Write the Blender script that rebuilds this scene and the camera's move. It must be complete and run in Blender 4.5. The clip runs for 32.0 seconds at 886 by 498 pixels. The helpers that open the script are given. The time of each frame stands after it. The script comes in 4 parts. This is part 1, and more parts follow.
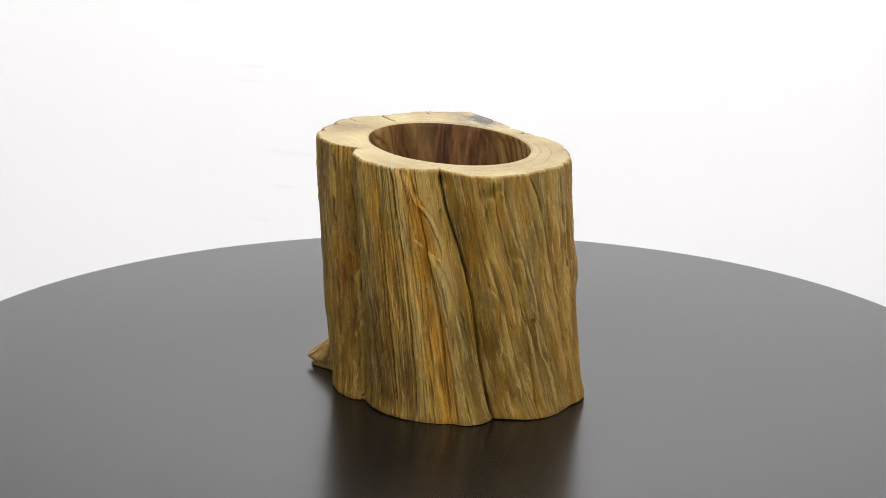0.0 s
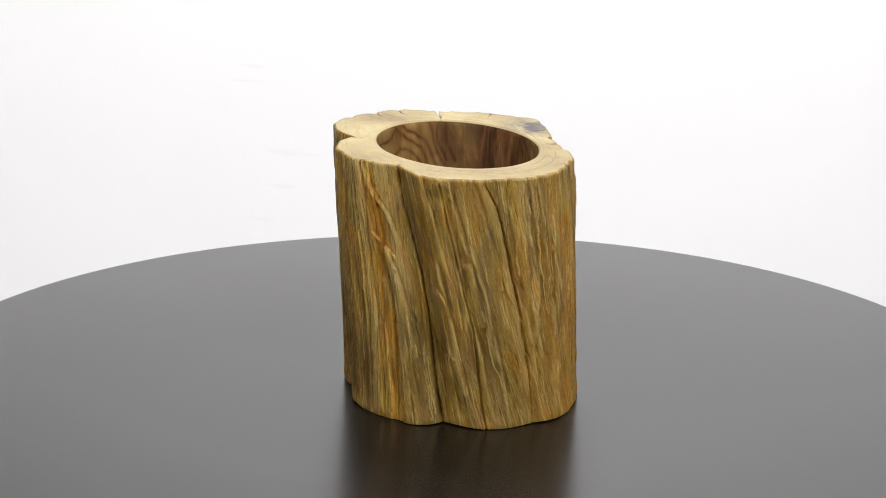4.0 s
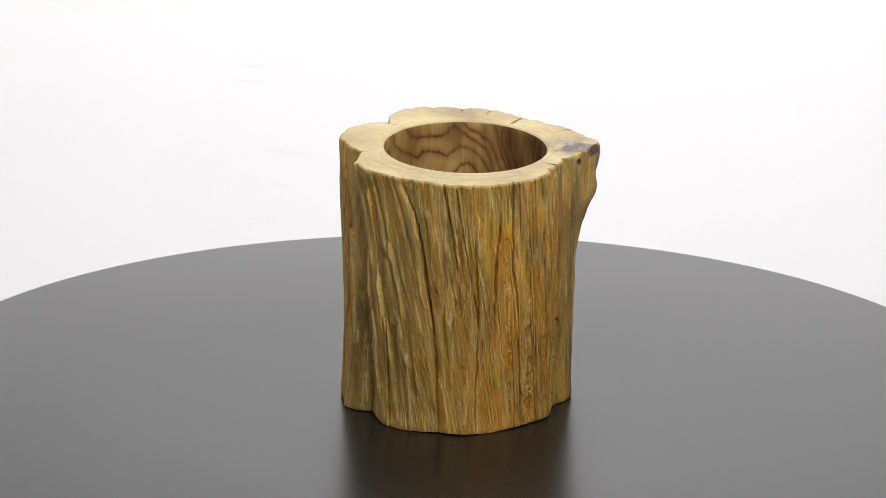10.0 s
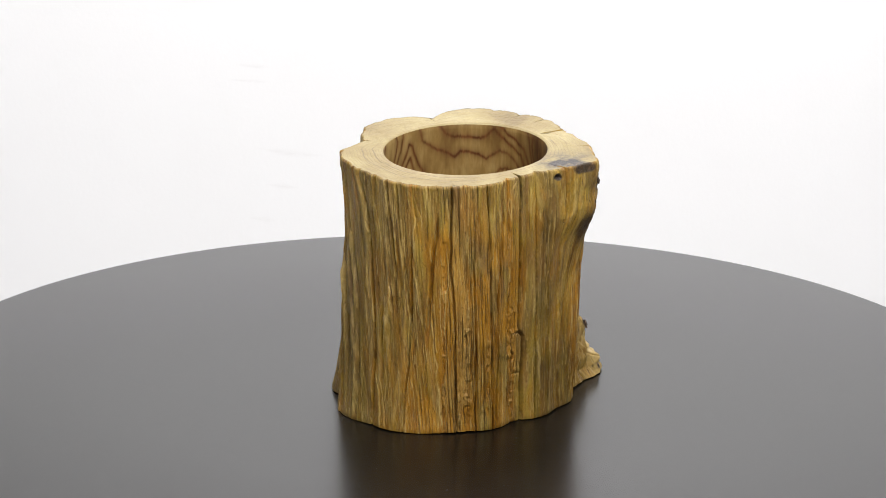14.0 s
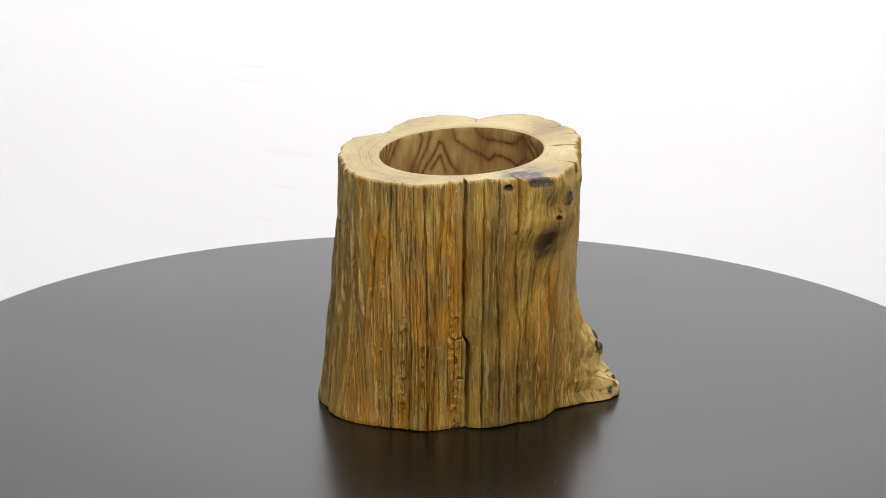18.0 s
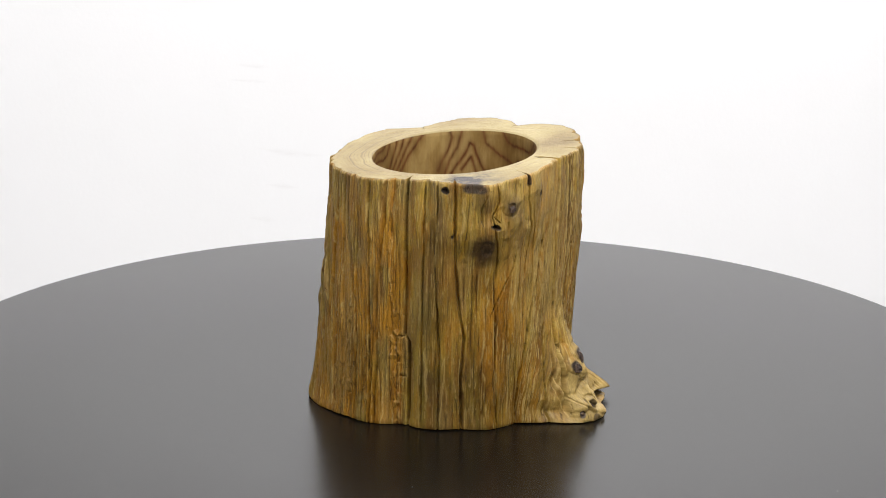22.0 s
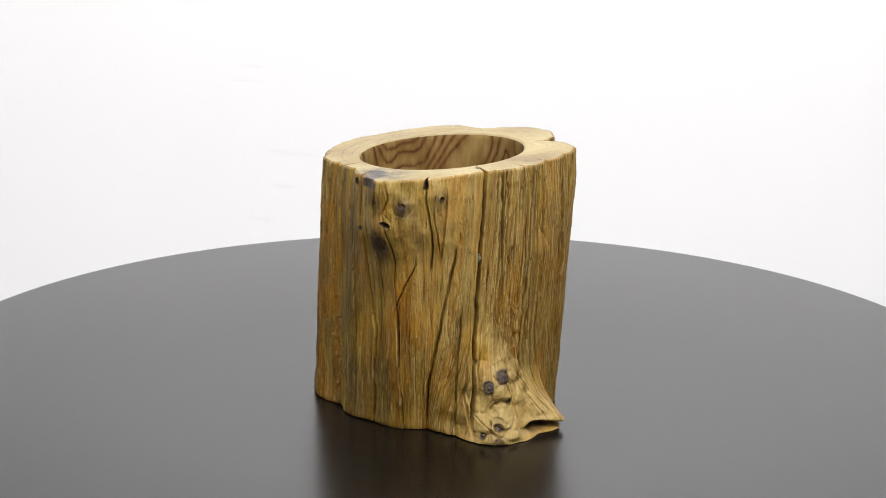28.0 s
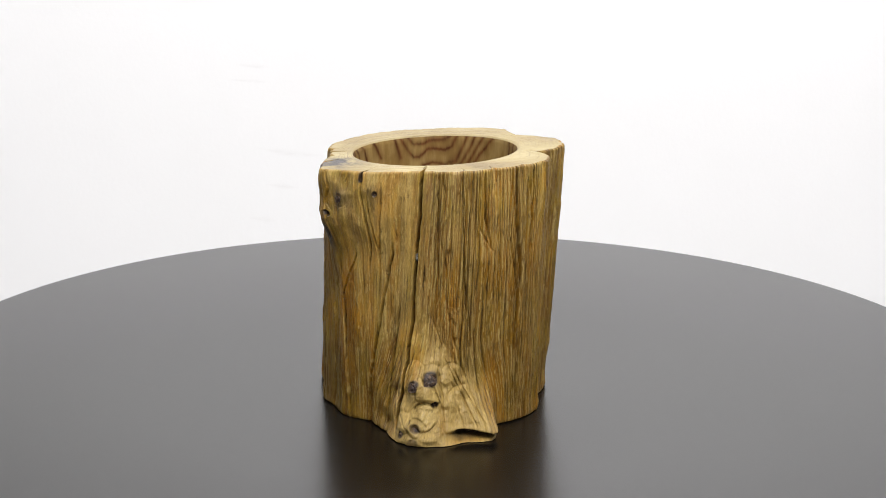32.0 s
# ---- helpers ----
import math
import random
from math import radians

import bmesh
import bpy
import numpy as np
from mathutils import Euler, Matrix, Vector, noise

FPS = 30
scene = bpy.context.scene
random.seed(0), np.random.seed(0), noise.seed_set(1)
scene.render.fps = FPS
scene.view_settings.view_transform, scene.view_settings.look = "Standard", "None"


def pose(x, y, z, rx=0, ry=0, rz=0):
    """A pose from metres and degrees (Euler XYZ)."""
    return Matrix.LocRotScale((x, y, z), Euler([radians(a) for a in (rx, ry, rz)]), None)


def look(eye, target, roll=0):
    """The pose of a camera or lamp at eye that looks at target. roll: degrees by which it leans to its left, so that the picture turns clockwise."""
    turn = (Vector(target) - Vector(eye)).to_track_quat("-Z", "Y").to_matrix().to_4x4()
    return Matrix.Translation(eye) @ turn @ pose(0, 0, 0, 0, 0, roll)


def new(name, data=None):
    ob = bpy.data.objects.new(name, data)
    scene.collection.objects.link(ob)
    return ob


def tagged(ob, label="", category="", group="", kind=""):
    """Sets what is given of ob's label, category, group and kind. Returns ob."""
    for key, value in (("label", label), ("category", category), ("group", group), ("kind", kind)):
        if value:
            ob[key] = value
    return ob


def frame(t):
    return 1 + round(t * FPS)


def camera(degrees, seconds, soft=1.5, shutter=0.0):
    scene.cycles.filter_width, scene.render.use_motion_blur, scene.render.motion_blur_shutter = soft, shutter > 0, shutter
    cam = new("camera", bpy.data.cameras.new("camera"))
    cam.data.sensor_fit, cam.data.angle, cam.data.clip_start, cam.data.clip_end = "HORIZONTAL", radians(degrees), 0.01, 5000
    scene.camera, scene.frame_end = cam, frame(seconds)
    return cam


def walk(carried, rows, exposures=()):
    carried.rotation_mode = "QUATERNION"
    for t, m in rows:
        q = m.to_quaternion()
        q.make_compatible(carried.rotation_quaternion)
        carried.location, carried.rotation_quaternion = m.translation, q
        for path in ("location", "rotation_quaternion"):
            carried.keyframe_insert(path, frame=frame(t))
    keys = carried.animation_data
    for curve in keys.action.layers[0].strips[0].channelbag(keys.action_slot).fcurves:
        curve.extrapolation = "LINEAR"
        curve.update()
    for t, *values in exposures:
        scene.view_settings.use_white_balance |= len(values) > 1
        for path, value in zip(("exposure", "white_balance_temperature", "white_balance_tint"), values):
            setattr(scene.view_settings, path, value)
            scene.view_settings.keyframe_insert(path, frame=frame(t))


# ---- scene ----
# ---- camera: it stands still before a slow turntable ----
cam = camera(18.32, 32.0, soft=0.9)
EYE = Vector((-0.0027, -1.6, 0.5535))
AIM = look(EYE, EYE + Vector((0, math.cos(radians(16.178)), -math.sin(radians(16.178)))), 0.551)
walk(cam, [(0.0, AIM), (32.0, AIM)], exposures=[(0.0, 0.0), (32.0, 0.0)])

# turn of the table in degrees at every second second (clockwise from above)
TURN = [(0, 0.84), (2, -13.19), (4, -27.31), (6, -41.56), (8, -55.86), (10, -70.38), (12, -84.98), (14, -99.53), (16, -114.1), (18, -127.93), (20, -141.65), (22, -155.45), (24, -169.24), (26, -182.98), (28, -196.63), (30, -210.37), (32, -224.13)]

# ---- world and light: a white studio with softboxes overhead ----
world = bpy.data.worlds.new("studio_air")
scene.world = world
world.use_nodes = True
world.node_tree.nodes["Background"].inputs[0].default_value = (1, 1, 1, 1)
world.node_tree.nodes["Background"].inputs[1].default_value = 0.05


def softbox(name, eye, target, sx, sy, watts, colour=(1, 1, 1)):
    lamp = bpy.data.lights.new(name, "AREA")
    lamp.shape, lamp.size, lamp.size_y, lamp.energy, lamp.color = "RECTANGLE", sx, sy, watts, colour
    ob = new(name, lamp)
    ob.matrix_world = look(eye, target)
    return ob


softbox("overhead_softbox", (0.1, -0.42, 0.67), (0, 0, 0.08), 0.6, 0.42, 5.2, (1.0, 0.97, 0.92))
softbox("front_softbox", (0.6, -2.25, 1.35), (0, 0, 0.08), 1.2, 1.2, 7, (1.0, 0.97, 0.92))
softbox("backdrop_softbox", (0.17, 0.95, 1.7), (0.05, 2.1, -0.25), 2.2, 0.5, 72, (1.0, 0.985, 1.0))


# ---- materials ----
class Mat:
    """A node material with short calls to add and link nodes."""

    def __init__(self, name, rough=0.6):
        self.m = bpy.data.materials.new(name)
        self.m.use_nodes = True
        self.t = self.m.node_tree
        self.b = self.t.nodes["Principled BSDF"]
        self.b.inputs["Roughness"].default_value = rough

    def n(self, kind, **values):
        node = self.t.nodes.new(kind)
        for key, value in values.items():
            if key in node.inputs:
                node.inputs[key].default_value = value
        return node

    def l(self, a, b):
        self.t.links.new(a, b)

    def uv(self, sx, sy, sz=1.0, layer="grain"):
        a = self.t.nodes.new("ShaderNodeUVMap")
        a.uv_map = layer
        m = self.n("ShaderNodeMapping")
        m.inputs["Scale"].default_value = (sx, sy, sz)
        self.l(a.outputs[0], m.inputs["Vector"])
        return m.outputs[0]

    def obj(self, s=1.0):
        a = self.t.nodes.new("ShaderNodeTexCoord")
        m = self.n("ShaderNodeMapping")
        m.inputs["Scale"].default_value = (s, s, s) if not isinstance(s, tuple) else s
        self.l(a.outputs["Object"], m.inputs["Vector"])
        return m.outputs[0]

    def noise(self, vec, scale, detail=3.0, rough=0.55, dist=0.0):
        n = self.n("ShaderNodeTexNoise", Scale=scale, Detail=detail, Roughness=rough, Distortion=dist)
        self.l(vec, n.inputs["Vector"])
        return n.outputs["Fac"]

    def ramp(self, fac, *stops, mode="LINEAR"):
        r = self.t.nodes.new("ShaderNodeValToRGB")
        r.color_ramp.interpolation = mode
        e = r.color_ramp.elements
        while len(e) < len(stops):
            e.new(0.5)
        for el, (p, c) in zip(e, stops):
            el.position = p
            el.color = (*c, 1) if isinstance(c, tuple) else (c, c, c, 1)
        self.l(fac, r.inputs[0])
        return r.outputs[0]

    def math(self, op, a, b=None, c=None):
        n = self.t.nodes.new("ShaderNodeMath")
        n.operation = op
        for i, v in enumerate((a, b, c)):
            if v is None:
                continue
            if isinstance(v, (int, float)):
                n.inputs[i].default_value = v
            else:
                self.l(v, n.inputs[i])
        return n.outputs[0]

    def mix(self, fac, a, b, mode="MIX"):
        n = self.t.nodes.new("ShaderNodeMix")
        n.data_type, n.blend_type = "RGBA", mode
        for i, v in ((0, fac), (6, a), (7, b)):
            if isinstance(v, (int, float)):
                n.inputs[i].default_value = v
            elif isinstance(v, tuple):
                n.inputs[i].default_value = (*v, 1)
            else:
                self.l(v, n.inputs[i])
        return n.outputs[2]

    def attr(self, name):
        a = self.t.nodes.new("ShaderNodeAttribute")
        a.attribute_name = name
        return a.outputs["Fac"]

    def bump(self, height, distance, strength=1.0):
        b = self.n("ShaderNodeBump", Strength=strength, Distance=distance)
        self.l(height, b.inputs["Height"])
        self.l(b.outputs[0], self.b.inputs["Normal"])

    def colour(self, c):
        if isinstance(c, tuple):
            self.b.inputs["Base Color"].default_value = (*c, 1)
        else:
            self.l(c, self.b.inputs["Base Color"])

    def rough(self, r):
        self.l(r, self.b.inputs["Roughness"])


def side_wood():
    m = Mat("weathered_side_wood", 0.6)
    comb, level, calm = m.attr("comb"), m.attr("level"), m.attr("calm")
    streak = m.noise(m.uv(190, 24), 1.0, 6.0, 0.68, 0.6)
    broad = m.noise(m.uv(42, 12), 1.0, 4.0, 0.62, 0.8)
    patch = m.noise(m.uv(170, 75), 1.0, 6.0, 0.72, 0.8)
    fibre = m.noise(m.uv(1050, 60), 1.0, 3.0, 0.6, 0.2)
    fine = m.noise(m.uv(2300, 520), 1.0, 2.0, 0.6)
    pit = m.ramp(m.noise(m.uv(900, 130), 1.0, 2.0, 0.55, 0.2), (0.3, 1.0), (0.36, 0.0))
    c = m.ramp(streak, (0.3, (0.255, 0.142, 0.026)), (0.44, (0.345, 0.21, 0.044)), (0.56, (0.4, 0.255, 0.06)), (0.72, (0.455, 0.3, 0.08)))
    tint = m.ramp(broad, (0.3, (0.66, 0.68, 1.0)), (0.41, (0.86, 0.88, 1.06)), (0.5, (0.98, 1.02, 0.92)), (0.59, (1.12, 1.02, 0.66)), (0.7, (1.28, 0.95, 0.42)))
    c = m.mix(0.9, c, tint, "MULTIPLY")
    hue = m.noise(m.uv(125, 26), 1.0, 3.0, 0.6, 0.7)
    c = m.mix(m.math("MULTIPLY_ADD", calm, 0.35, 0.6), c, m.ramp(hue, (0.32, (0.82, 0.74, 0.98)), (0.43, (0.94, 0.9, 1.08)), (0.5, (0.93, 1.0, 0.9)), (0.57, (1.02, 1.06, 0.84)), (0.68, (1.3, 1.1, 0.66))), "MULTIPLY")
    c = m.mix(m.math("MULTIPLY_ADD", calm, -0.25, 0.6), c, m.ramp(patch, (0.34, (0.6, 0.54, 0.52)), (0.46, (0.95, 0.94, 0.9)), (0.56, (1.04, 1.05, 1.0)), (0.68, (1.28, 1.26, 1.2))), "MULTIPLY")
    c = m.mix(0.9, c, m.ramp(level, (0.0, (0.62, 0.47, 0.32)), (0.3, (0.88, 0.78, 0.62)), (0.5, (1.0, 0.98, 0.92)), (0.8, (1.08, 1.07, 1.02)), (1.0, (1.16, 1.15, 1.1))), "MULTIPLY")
    c = m.mix(m.math("MULTIPLY", m.attr("warm"), 0.86), c, m.ramp(streak, (0.32, (0.24, 0.09, 0.004)), (0.66, (0.6, 0.288, 0.02))))
    c = m.mix(m.math("MULTIPLY", m.attr("rust"), 0.72), c, m.ramp(streak, (0.32, (0.21, 0.078, 0.005)), (0.66, (0.56, 0.255, 0.018))))
    c = m.mix(m.attr("pale"), c, m.ramp(streak, (0.32, (0.34, 0.22, 0.062)), (0.66, (0.53, 0.38, 0.13))))
    c = m.mix(m.math("MAXIMUM", 0.04, m.math("MULTIPLY_ADD", calm, -0.12, m.math("MULTIPLY_ADD", comb, 0.45, 0.14))), c, m.ramp(fibre, (0.32, (0.42, 0.38, 0.34)), (0.46, (0.98, 0.98, 0.97)), (0.66, (1.3, 1.3, 1.28))), "MULTIPLY")
    # wood tone, with painted shade of the fold, grooves and ridges in it
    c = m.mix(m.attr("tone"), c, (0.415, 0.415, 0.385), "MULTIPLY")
    c = m.mix(0.42, c, m.ramp(fine, (0.3, (0.6, 0.59, 0.58)), (0.7, (1.42, 1.42, 1.42))), "MULTIPLY")
    c = m.mix(m.attr("fleck"), c, m.ramp(fine, (0.3, (0.47, 0.325, 0.1)), (0.7, (0.65, 0.48, 0.18))))
    c = m.mix(m.math("MULTIPLY", pit, m.math("MULTIPLY_ADD", calm, -0.35, 0.5)), c, (0.08, 0.045, 0.016))
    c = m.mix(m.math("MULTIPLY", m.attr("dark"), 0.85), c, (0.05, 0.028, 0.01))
    dark = m.ramp(m.noise(m.obj(300), 1.0, 4.0, 0.7, 0.8), (0.34, (0.014, 0.009, 0.007)), (0.52, (0.045, 0.027, 0.017)), (0.72, (0.16, 0.095, 0.045)))
    c = m.mix(m.attr("stain"), c, dark)
    m.colour(c)
    m.rough(m.ramp(fine, (0.3, 0.36), (0.7, 0.6)))
    h = m.math("ADD", m.math("MULTIPLY", fine, 0.35), m.math("MULTIPLY", fibre, m.math("MAXIMUM", 0.1, m.math("MULTIPLY_ADD", calm, -0.35, m.math("MULTIPLY_ADD", comb, 0.6, 0.45)))))
    h = m.math("SUBTRACT", h, m.math("MULTIPLY", pit, 0.6))
    m.bump(h, 0.0011, 0.9)
    return m.m


def top_wood():
    m = Mat("sanded_top_wood", 0.55)
    wob = m.noise(m.obj(20), 1.0, 4.0, 0.5)
    v = m.t.nodes.new("ShaderNodeUVMap")
    v.uv_map = "grain"
    sep = m.t.nodes.new("ShaderNodeSeparateXYZ")
    m.l(v.outputs[0], sep.inputs[0])
    ring = m.math("ADD", m.math("MULTIPLY", sep.outputs[1], 520.0), m.math("MULTIPLY", wob, 7.0))
    line = m.math("FRACT", ring)
    strength = m.math("ADD", m.noise(m.obj((22, 22, 4)), 1.0, 3.0, 0.6), m.math("MULTIPLY", m.attr("rings"), 0.22))
    ringcol = m.ramp(line, (0.0, 0.0), (0.72, 0.1), (0.88, 1.0), (1.0, 0.0))
    base = m.ramp(m.noise(m.obj(26), 1.0, 4.0, 0.6), (0.3, (0.215, 0.15, 0.056)), (0.42, (0.315, 0.236, 0.096)), (0.56, (0.37, 0.29, 0.125)), (0.72, (0.44, 0.36, 0.172)))
    f = m.math("MULTIPLY", ringcol, m.ramp(strength, (0.5, 0.02), (0.8, 0.75)))
    wide = m.ramp(m.math("FRACT", m.math("MULTIPLY", ring, 0.29)), (0.0, 0.0), (0.78, 0.0), (0.92, 1.0), (1.0, 0.0))
    f = m.math("MAXIMUM", f, m.math("MULTIPLY", wide, m.ramp(m.math("ADD", m.noise(m.obj((30, 30, 6)), 1.0, 3.0, 0.6), m.math("MULTIPLY", m.attr("rings"), 0.2)), (0.52, 0.0), (0.7, 0.8))))
    c = m.mix(m.math("MULTIPLY", f, 0.95), base, (0.15, 0.1, 0.05))
    c = m.mix(m.math("MULTIPLY", m.attr("stain"), m.ramp(m.noise(m.obj(70), 1.0, 4.0, 0.65), (0.36, 0.0), (0.6, 1.0))), c, (0.06, 0.05, 0.05))
    c = m.mix(0.5, c, m.ramp(m.noise(m.obj(700), 1.0, 2.0, 0.6), (0.3, (0.8, 0.79, 0.77)), (0.7, (1.16, 1.16, 1.16))), "MULTIPLY")
    c = m.mix(m.attr("split"), c, (0.05, 0.032, 0.016))
    m.colour(c)
    m.bump(m.math("ADD", m.math("MULTIPLY", ringcol, -0.6), m.noise(m.obj(420), 1.0, 2.0)), 0.00025, 0.7)
    return m.m


def bore_wood():
    m = Mat("turned_bore_wood", 0.6)
    m.b.inputs["Specular IOR Level"].default_value = 0.25
    base = m.ramp(m.noise(m.obj((70, 70, 26)), 1.0, 4.0, 0.6), (0.34, (0.19, 0.108, 0.031)), (0.5, (0.285, 0.18, 0.058)), (0.64, (0.4, 0.275, 0.102)))
    grain = m.noise(m.obj((420, 420, 30)), 1.0, 2.0, 0.5)
    c = m.mix(0.5, base, m.ramp(grain, (0.3, (0.8, 0.78, 0.75)), (0.7, (1.15, 1.15, 1.12))), "MULTIPLY")
    band = m.math("MULTIPLY", m.attr("rings"), m.ramp(m.noise(m.obj((60, 60, 60)), 1.0, 3.0), (0.3, 0.6), (0.6, 0.95)))
    c = m.mix(band, c, m.ramp(grain, (0.35, (0.085, 0.028, 0.008)), (0.65, (0.16, 0.06, 0.018))))
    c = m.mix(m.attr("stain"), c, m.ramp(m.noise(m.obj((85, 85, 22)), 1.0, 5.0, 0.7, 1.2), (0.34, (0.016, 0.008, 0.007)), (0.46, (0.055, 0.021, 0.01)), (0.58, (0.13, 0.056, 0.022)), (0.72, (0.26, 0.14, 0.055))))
    m.colour(c)
    m.bump(m.noise(m.obj((40, 40, 900)), 1.0, 2.0), 0.00012, 0.6)
    return m.m


def knot_wood():
    m = Mat("dark_knot_wood", 0.42)
    n = m.noise(m.obj(320), 1.0, 4.0, 0.65, 0.8)
    m.colour(m.ramp(n, (0.32, (0.018, 0.012, 0.011)), (0.5, (0.065, 0.042, 0.033)), (0.66, (0.22, 0.14, 0.085))))
    m.bump(n, 0.001, 0.9)
    return m.m


def table_paint():
    m = Mat("satin_black_lacquer", 0.25)
    m.b.inputs["Specular IOR Level"].default_value = 0.285
    n = m.noise(m.obj(60), 1.0, 4.0, 0.6)
    m.colour(m.ramp(n, (0.3, (0.0045, 0.004, 0.0035)), (0.7, (0.0065, 0.006, 0.0055))))
    return m.m


def plaster(name, c=0.8):
    m = Mat(name, 0.8)
    n = m.noise(m.obj(2.2), 1.0, 5.0, 0.6)
    m.colour(m.ramp(n, (0.3, (c * 0.985, c * 0.985, c * 0.98)), (0.7, (c, c, c))))
    m.bump(m.noise(m.obj(160), 1.0, 3.0), 0.0004, 0.4)
    return m.m


def rubbed_paint():
    m = Mat("rubbed_white_paint", 0.8)
    n = m.noise(m.obj(2.2), 1.0, 5.0, 0.6)
    c = m.ramp(n, (0.3, (0.847, 0.847, 0.843)), (0.7, (0.86, 0.86, 0.86)))
    blotch = m.ramp(m.noise(m.obj((60, 60, 200)), 1.0, 3.0, 0.6), (0.35, 0.3), (0.65, 1.0))
    m.colour(m.mix(m.math("MULTIPLY", m.attr("rub"), blotch), c, (0.8, 0.795, 0.79)))
    m.bump(m.noise(m.obj(160), 1.0, 3.0), 0.0004, 0.4)
    return m.m


def plain(name, c, rough=0.7):
    m = Mat(name, rough)
    n = m.noise(m.obj(300), 1.0, 3.0)
    m.colour(m.ramp(n, (0.3, tuple(v * 0.85 for v in c)), (0.7, c)))
    return m.m


SIDE, TOP_FACE, BORE, KNOT = side_wood(), top_wood(), bore_wood(), knot_wood()
TABLE, WALL, FLOOR = table_paint(), plaster("white_backdrop_paint", 0.86), plaster("pale_studio_floor", 0.6)
# scuffs on the backdrop: x, z, width, height, sag
SCUFFS = [(-0.273, -0.28, 0.05, 0.004, 0.004), (-0.28, -0.302, 0.058, 0.003, 0.003), (-0.222, -0.401, 0.105, 0.005, 0.011), (-0.233, -0.455, 0.05, 0.004, 0.004), (-0.262, -0.505, 0.042, 0.004, 0.003)]
DUST, SCUFF, STEEL = plain("pale_lint", (0.2, 0.2, 0.185)), rubbed_paint(), plain("dark_steel", (0.06, 0.06, 0.06), 0.4)


# ---- mesh helpers ----
def part(name, data, material, parent=None, label=""):
    """Links a bmesh or mesh as one object, under a thing or a part."""
    if isinstance(data, bmesh.types.BMesh):
        me = bpy.data.meshes.new(name)
        data.to_mesh(me)
        data.free()
    else:
        me = data
    me.materials.append(material)
    ob = new(name, me)
    ob.parent = parent
    return tagged(ob, label)


def grid_mesh(name, P, uv, masks=(), wrap=True):
    """A smooth mesh over a grid of points P[row, column], closed round the columns, with a grain UV and vertex masks."""
    rows, cols = P.shape[:2]
    i, j = np.meshgrid(np.arange(rows - 1), np.arange(cols if wrap else cols - 1), indexing="ij")
    k = (j + 1) % cols
    F = np.stack([i * cols + j, i * cols + k, (i + 1) * cols + k, (i + 1) * cols + j], -1).reshape(-1, 4)
    me = bpy.data.meshes.new(name)
    me.vertices.add(rows * cols)
    me.vertices.foreach_set("co", P.reshape(-1).astype(np.float32))
    me.loops.add(F.size)
    me.loops.foreach_set("vertex_index", F.reshape(-1).astype(np.int32))
    me.polygons.add(len(F))
    me.polygons.foreach_set("loop_start", np.arange(0, F.size, 4, dtype=np.int32))
    me.polygons.foreach_set("use_smooth", np.ones(len(F), dtype=bool))
    me.update(calc_edges=True)
    layer = me.uv_layers.new(name="grain")
    step = uv[0, 1, 0] - uv[0, 0, 0]
    U = uv.reshape(-1, 2)[F.reshape(-1)].copy()
    seam = np.repeat((j.reshape(-1) == cols - 1), 4) & (np.tile([0, 1, 1, 0], len(F)) == 1)
    U[seam, 0] += step * cols
    layer.data.foreach_set("uv", U.reshape(-1).astype(np.float32))
    for key, values in masks:
        a = me.attributes.new(key, "FLOAT", "POINT")
        a.data.foreach_set("value", values.reshape(-1).astype(np.float32))
    me.validate()
    return me


def box(bm, sx, sy, sz, x, y, z, bevel=0.0):
    made = bmesh.ops.create_cube(bm, size=1)["verts"]
    bmesh.ops.scale(bm, vec=(sx, sy, sz), verts=made)
    bmesh.ops.translate(bm, vec=(x, y, z), verts=made)
    if bevel:
        bmesh.ops.bevel(bm, geom=list({e for v in made for e in v.link_edges}), offset=bevel, segments=2, affect="EDGES")
    return bm


def lathe(profile, n=128):
    """A solid of revolution about z from (radius, height) pairs."""
    bm = bmesh.new()
    rings = []
    for r, z in profile:
        rings.append([bm.verts.new((r * math.cos(a), r * math.sin(a), z)) for a in (2 * math.pi * k / n for k in range(n))] if r > 0 else [bm.verts.new((0, 0, z))])
    for a, b in zip(rings, rings[1:]):
        for k in range(n):
            f = [a[k % len(a)], a[(k + 1) % len(a)], b[(k + 1) % len(b)], b[k % len(b)]]
            f = list(dict.fromkeys(f))
            if len(f) > 2:
                bm.faces.new(f)
    bmesh.ops.recalc_face_normals(bm, faces=bm.faces)
    for f in bm.faces:
        f.smooth = True
    return bm


# ---- the studio ----
def wall_slab(name, sx, sy, sz, x, y, z, material, label):
    return tagged(part(name, box(bmesh.new(), sx, sy, sz, x, y, z), material), label, "wall", "", "structure")


def studio():
    floor = part("floor", box(bmesh.new(), 6.4, 6.6, 0.1, 0, -0.8, -0.85), FLOOR)
    tagged(floor, "pale grey studio floor under the turntable", "floor", "", "structure")
    back = wall_slab("wall_north", 6.4, 0.1, 3.0, 0, 2.25, 0.7, WALL, "bright white painted backdrop wall with faint scuffs")
    wall_slab("wall_south", 6.4, 0.1, 3.0, 0, -4.05, 0.7, WALL, "plain white studio wall behind the camera")
    wall_slab("wall_west", 0.1, 6.2, 3.0, -3.15, -0.9, 0.7, WALL, "plain white studio side wall")
    wall_slab("wall_east", 0.1, 6.2, 3.0, 3.15, -0.9, 0.7, WALL, "plain white studio side wall")
    ceil = part("ceiling", box(bmesh.new(), 6.4, 6.6, 0.1, 0, -0.8, 2.25), WALL)
    tagged(ceil, "plain white studio ceiling", "ceiling", "", "structure")
    return back


backdrop = studio()


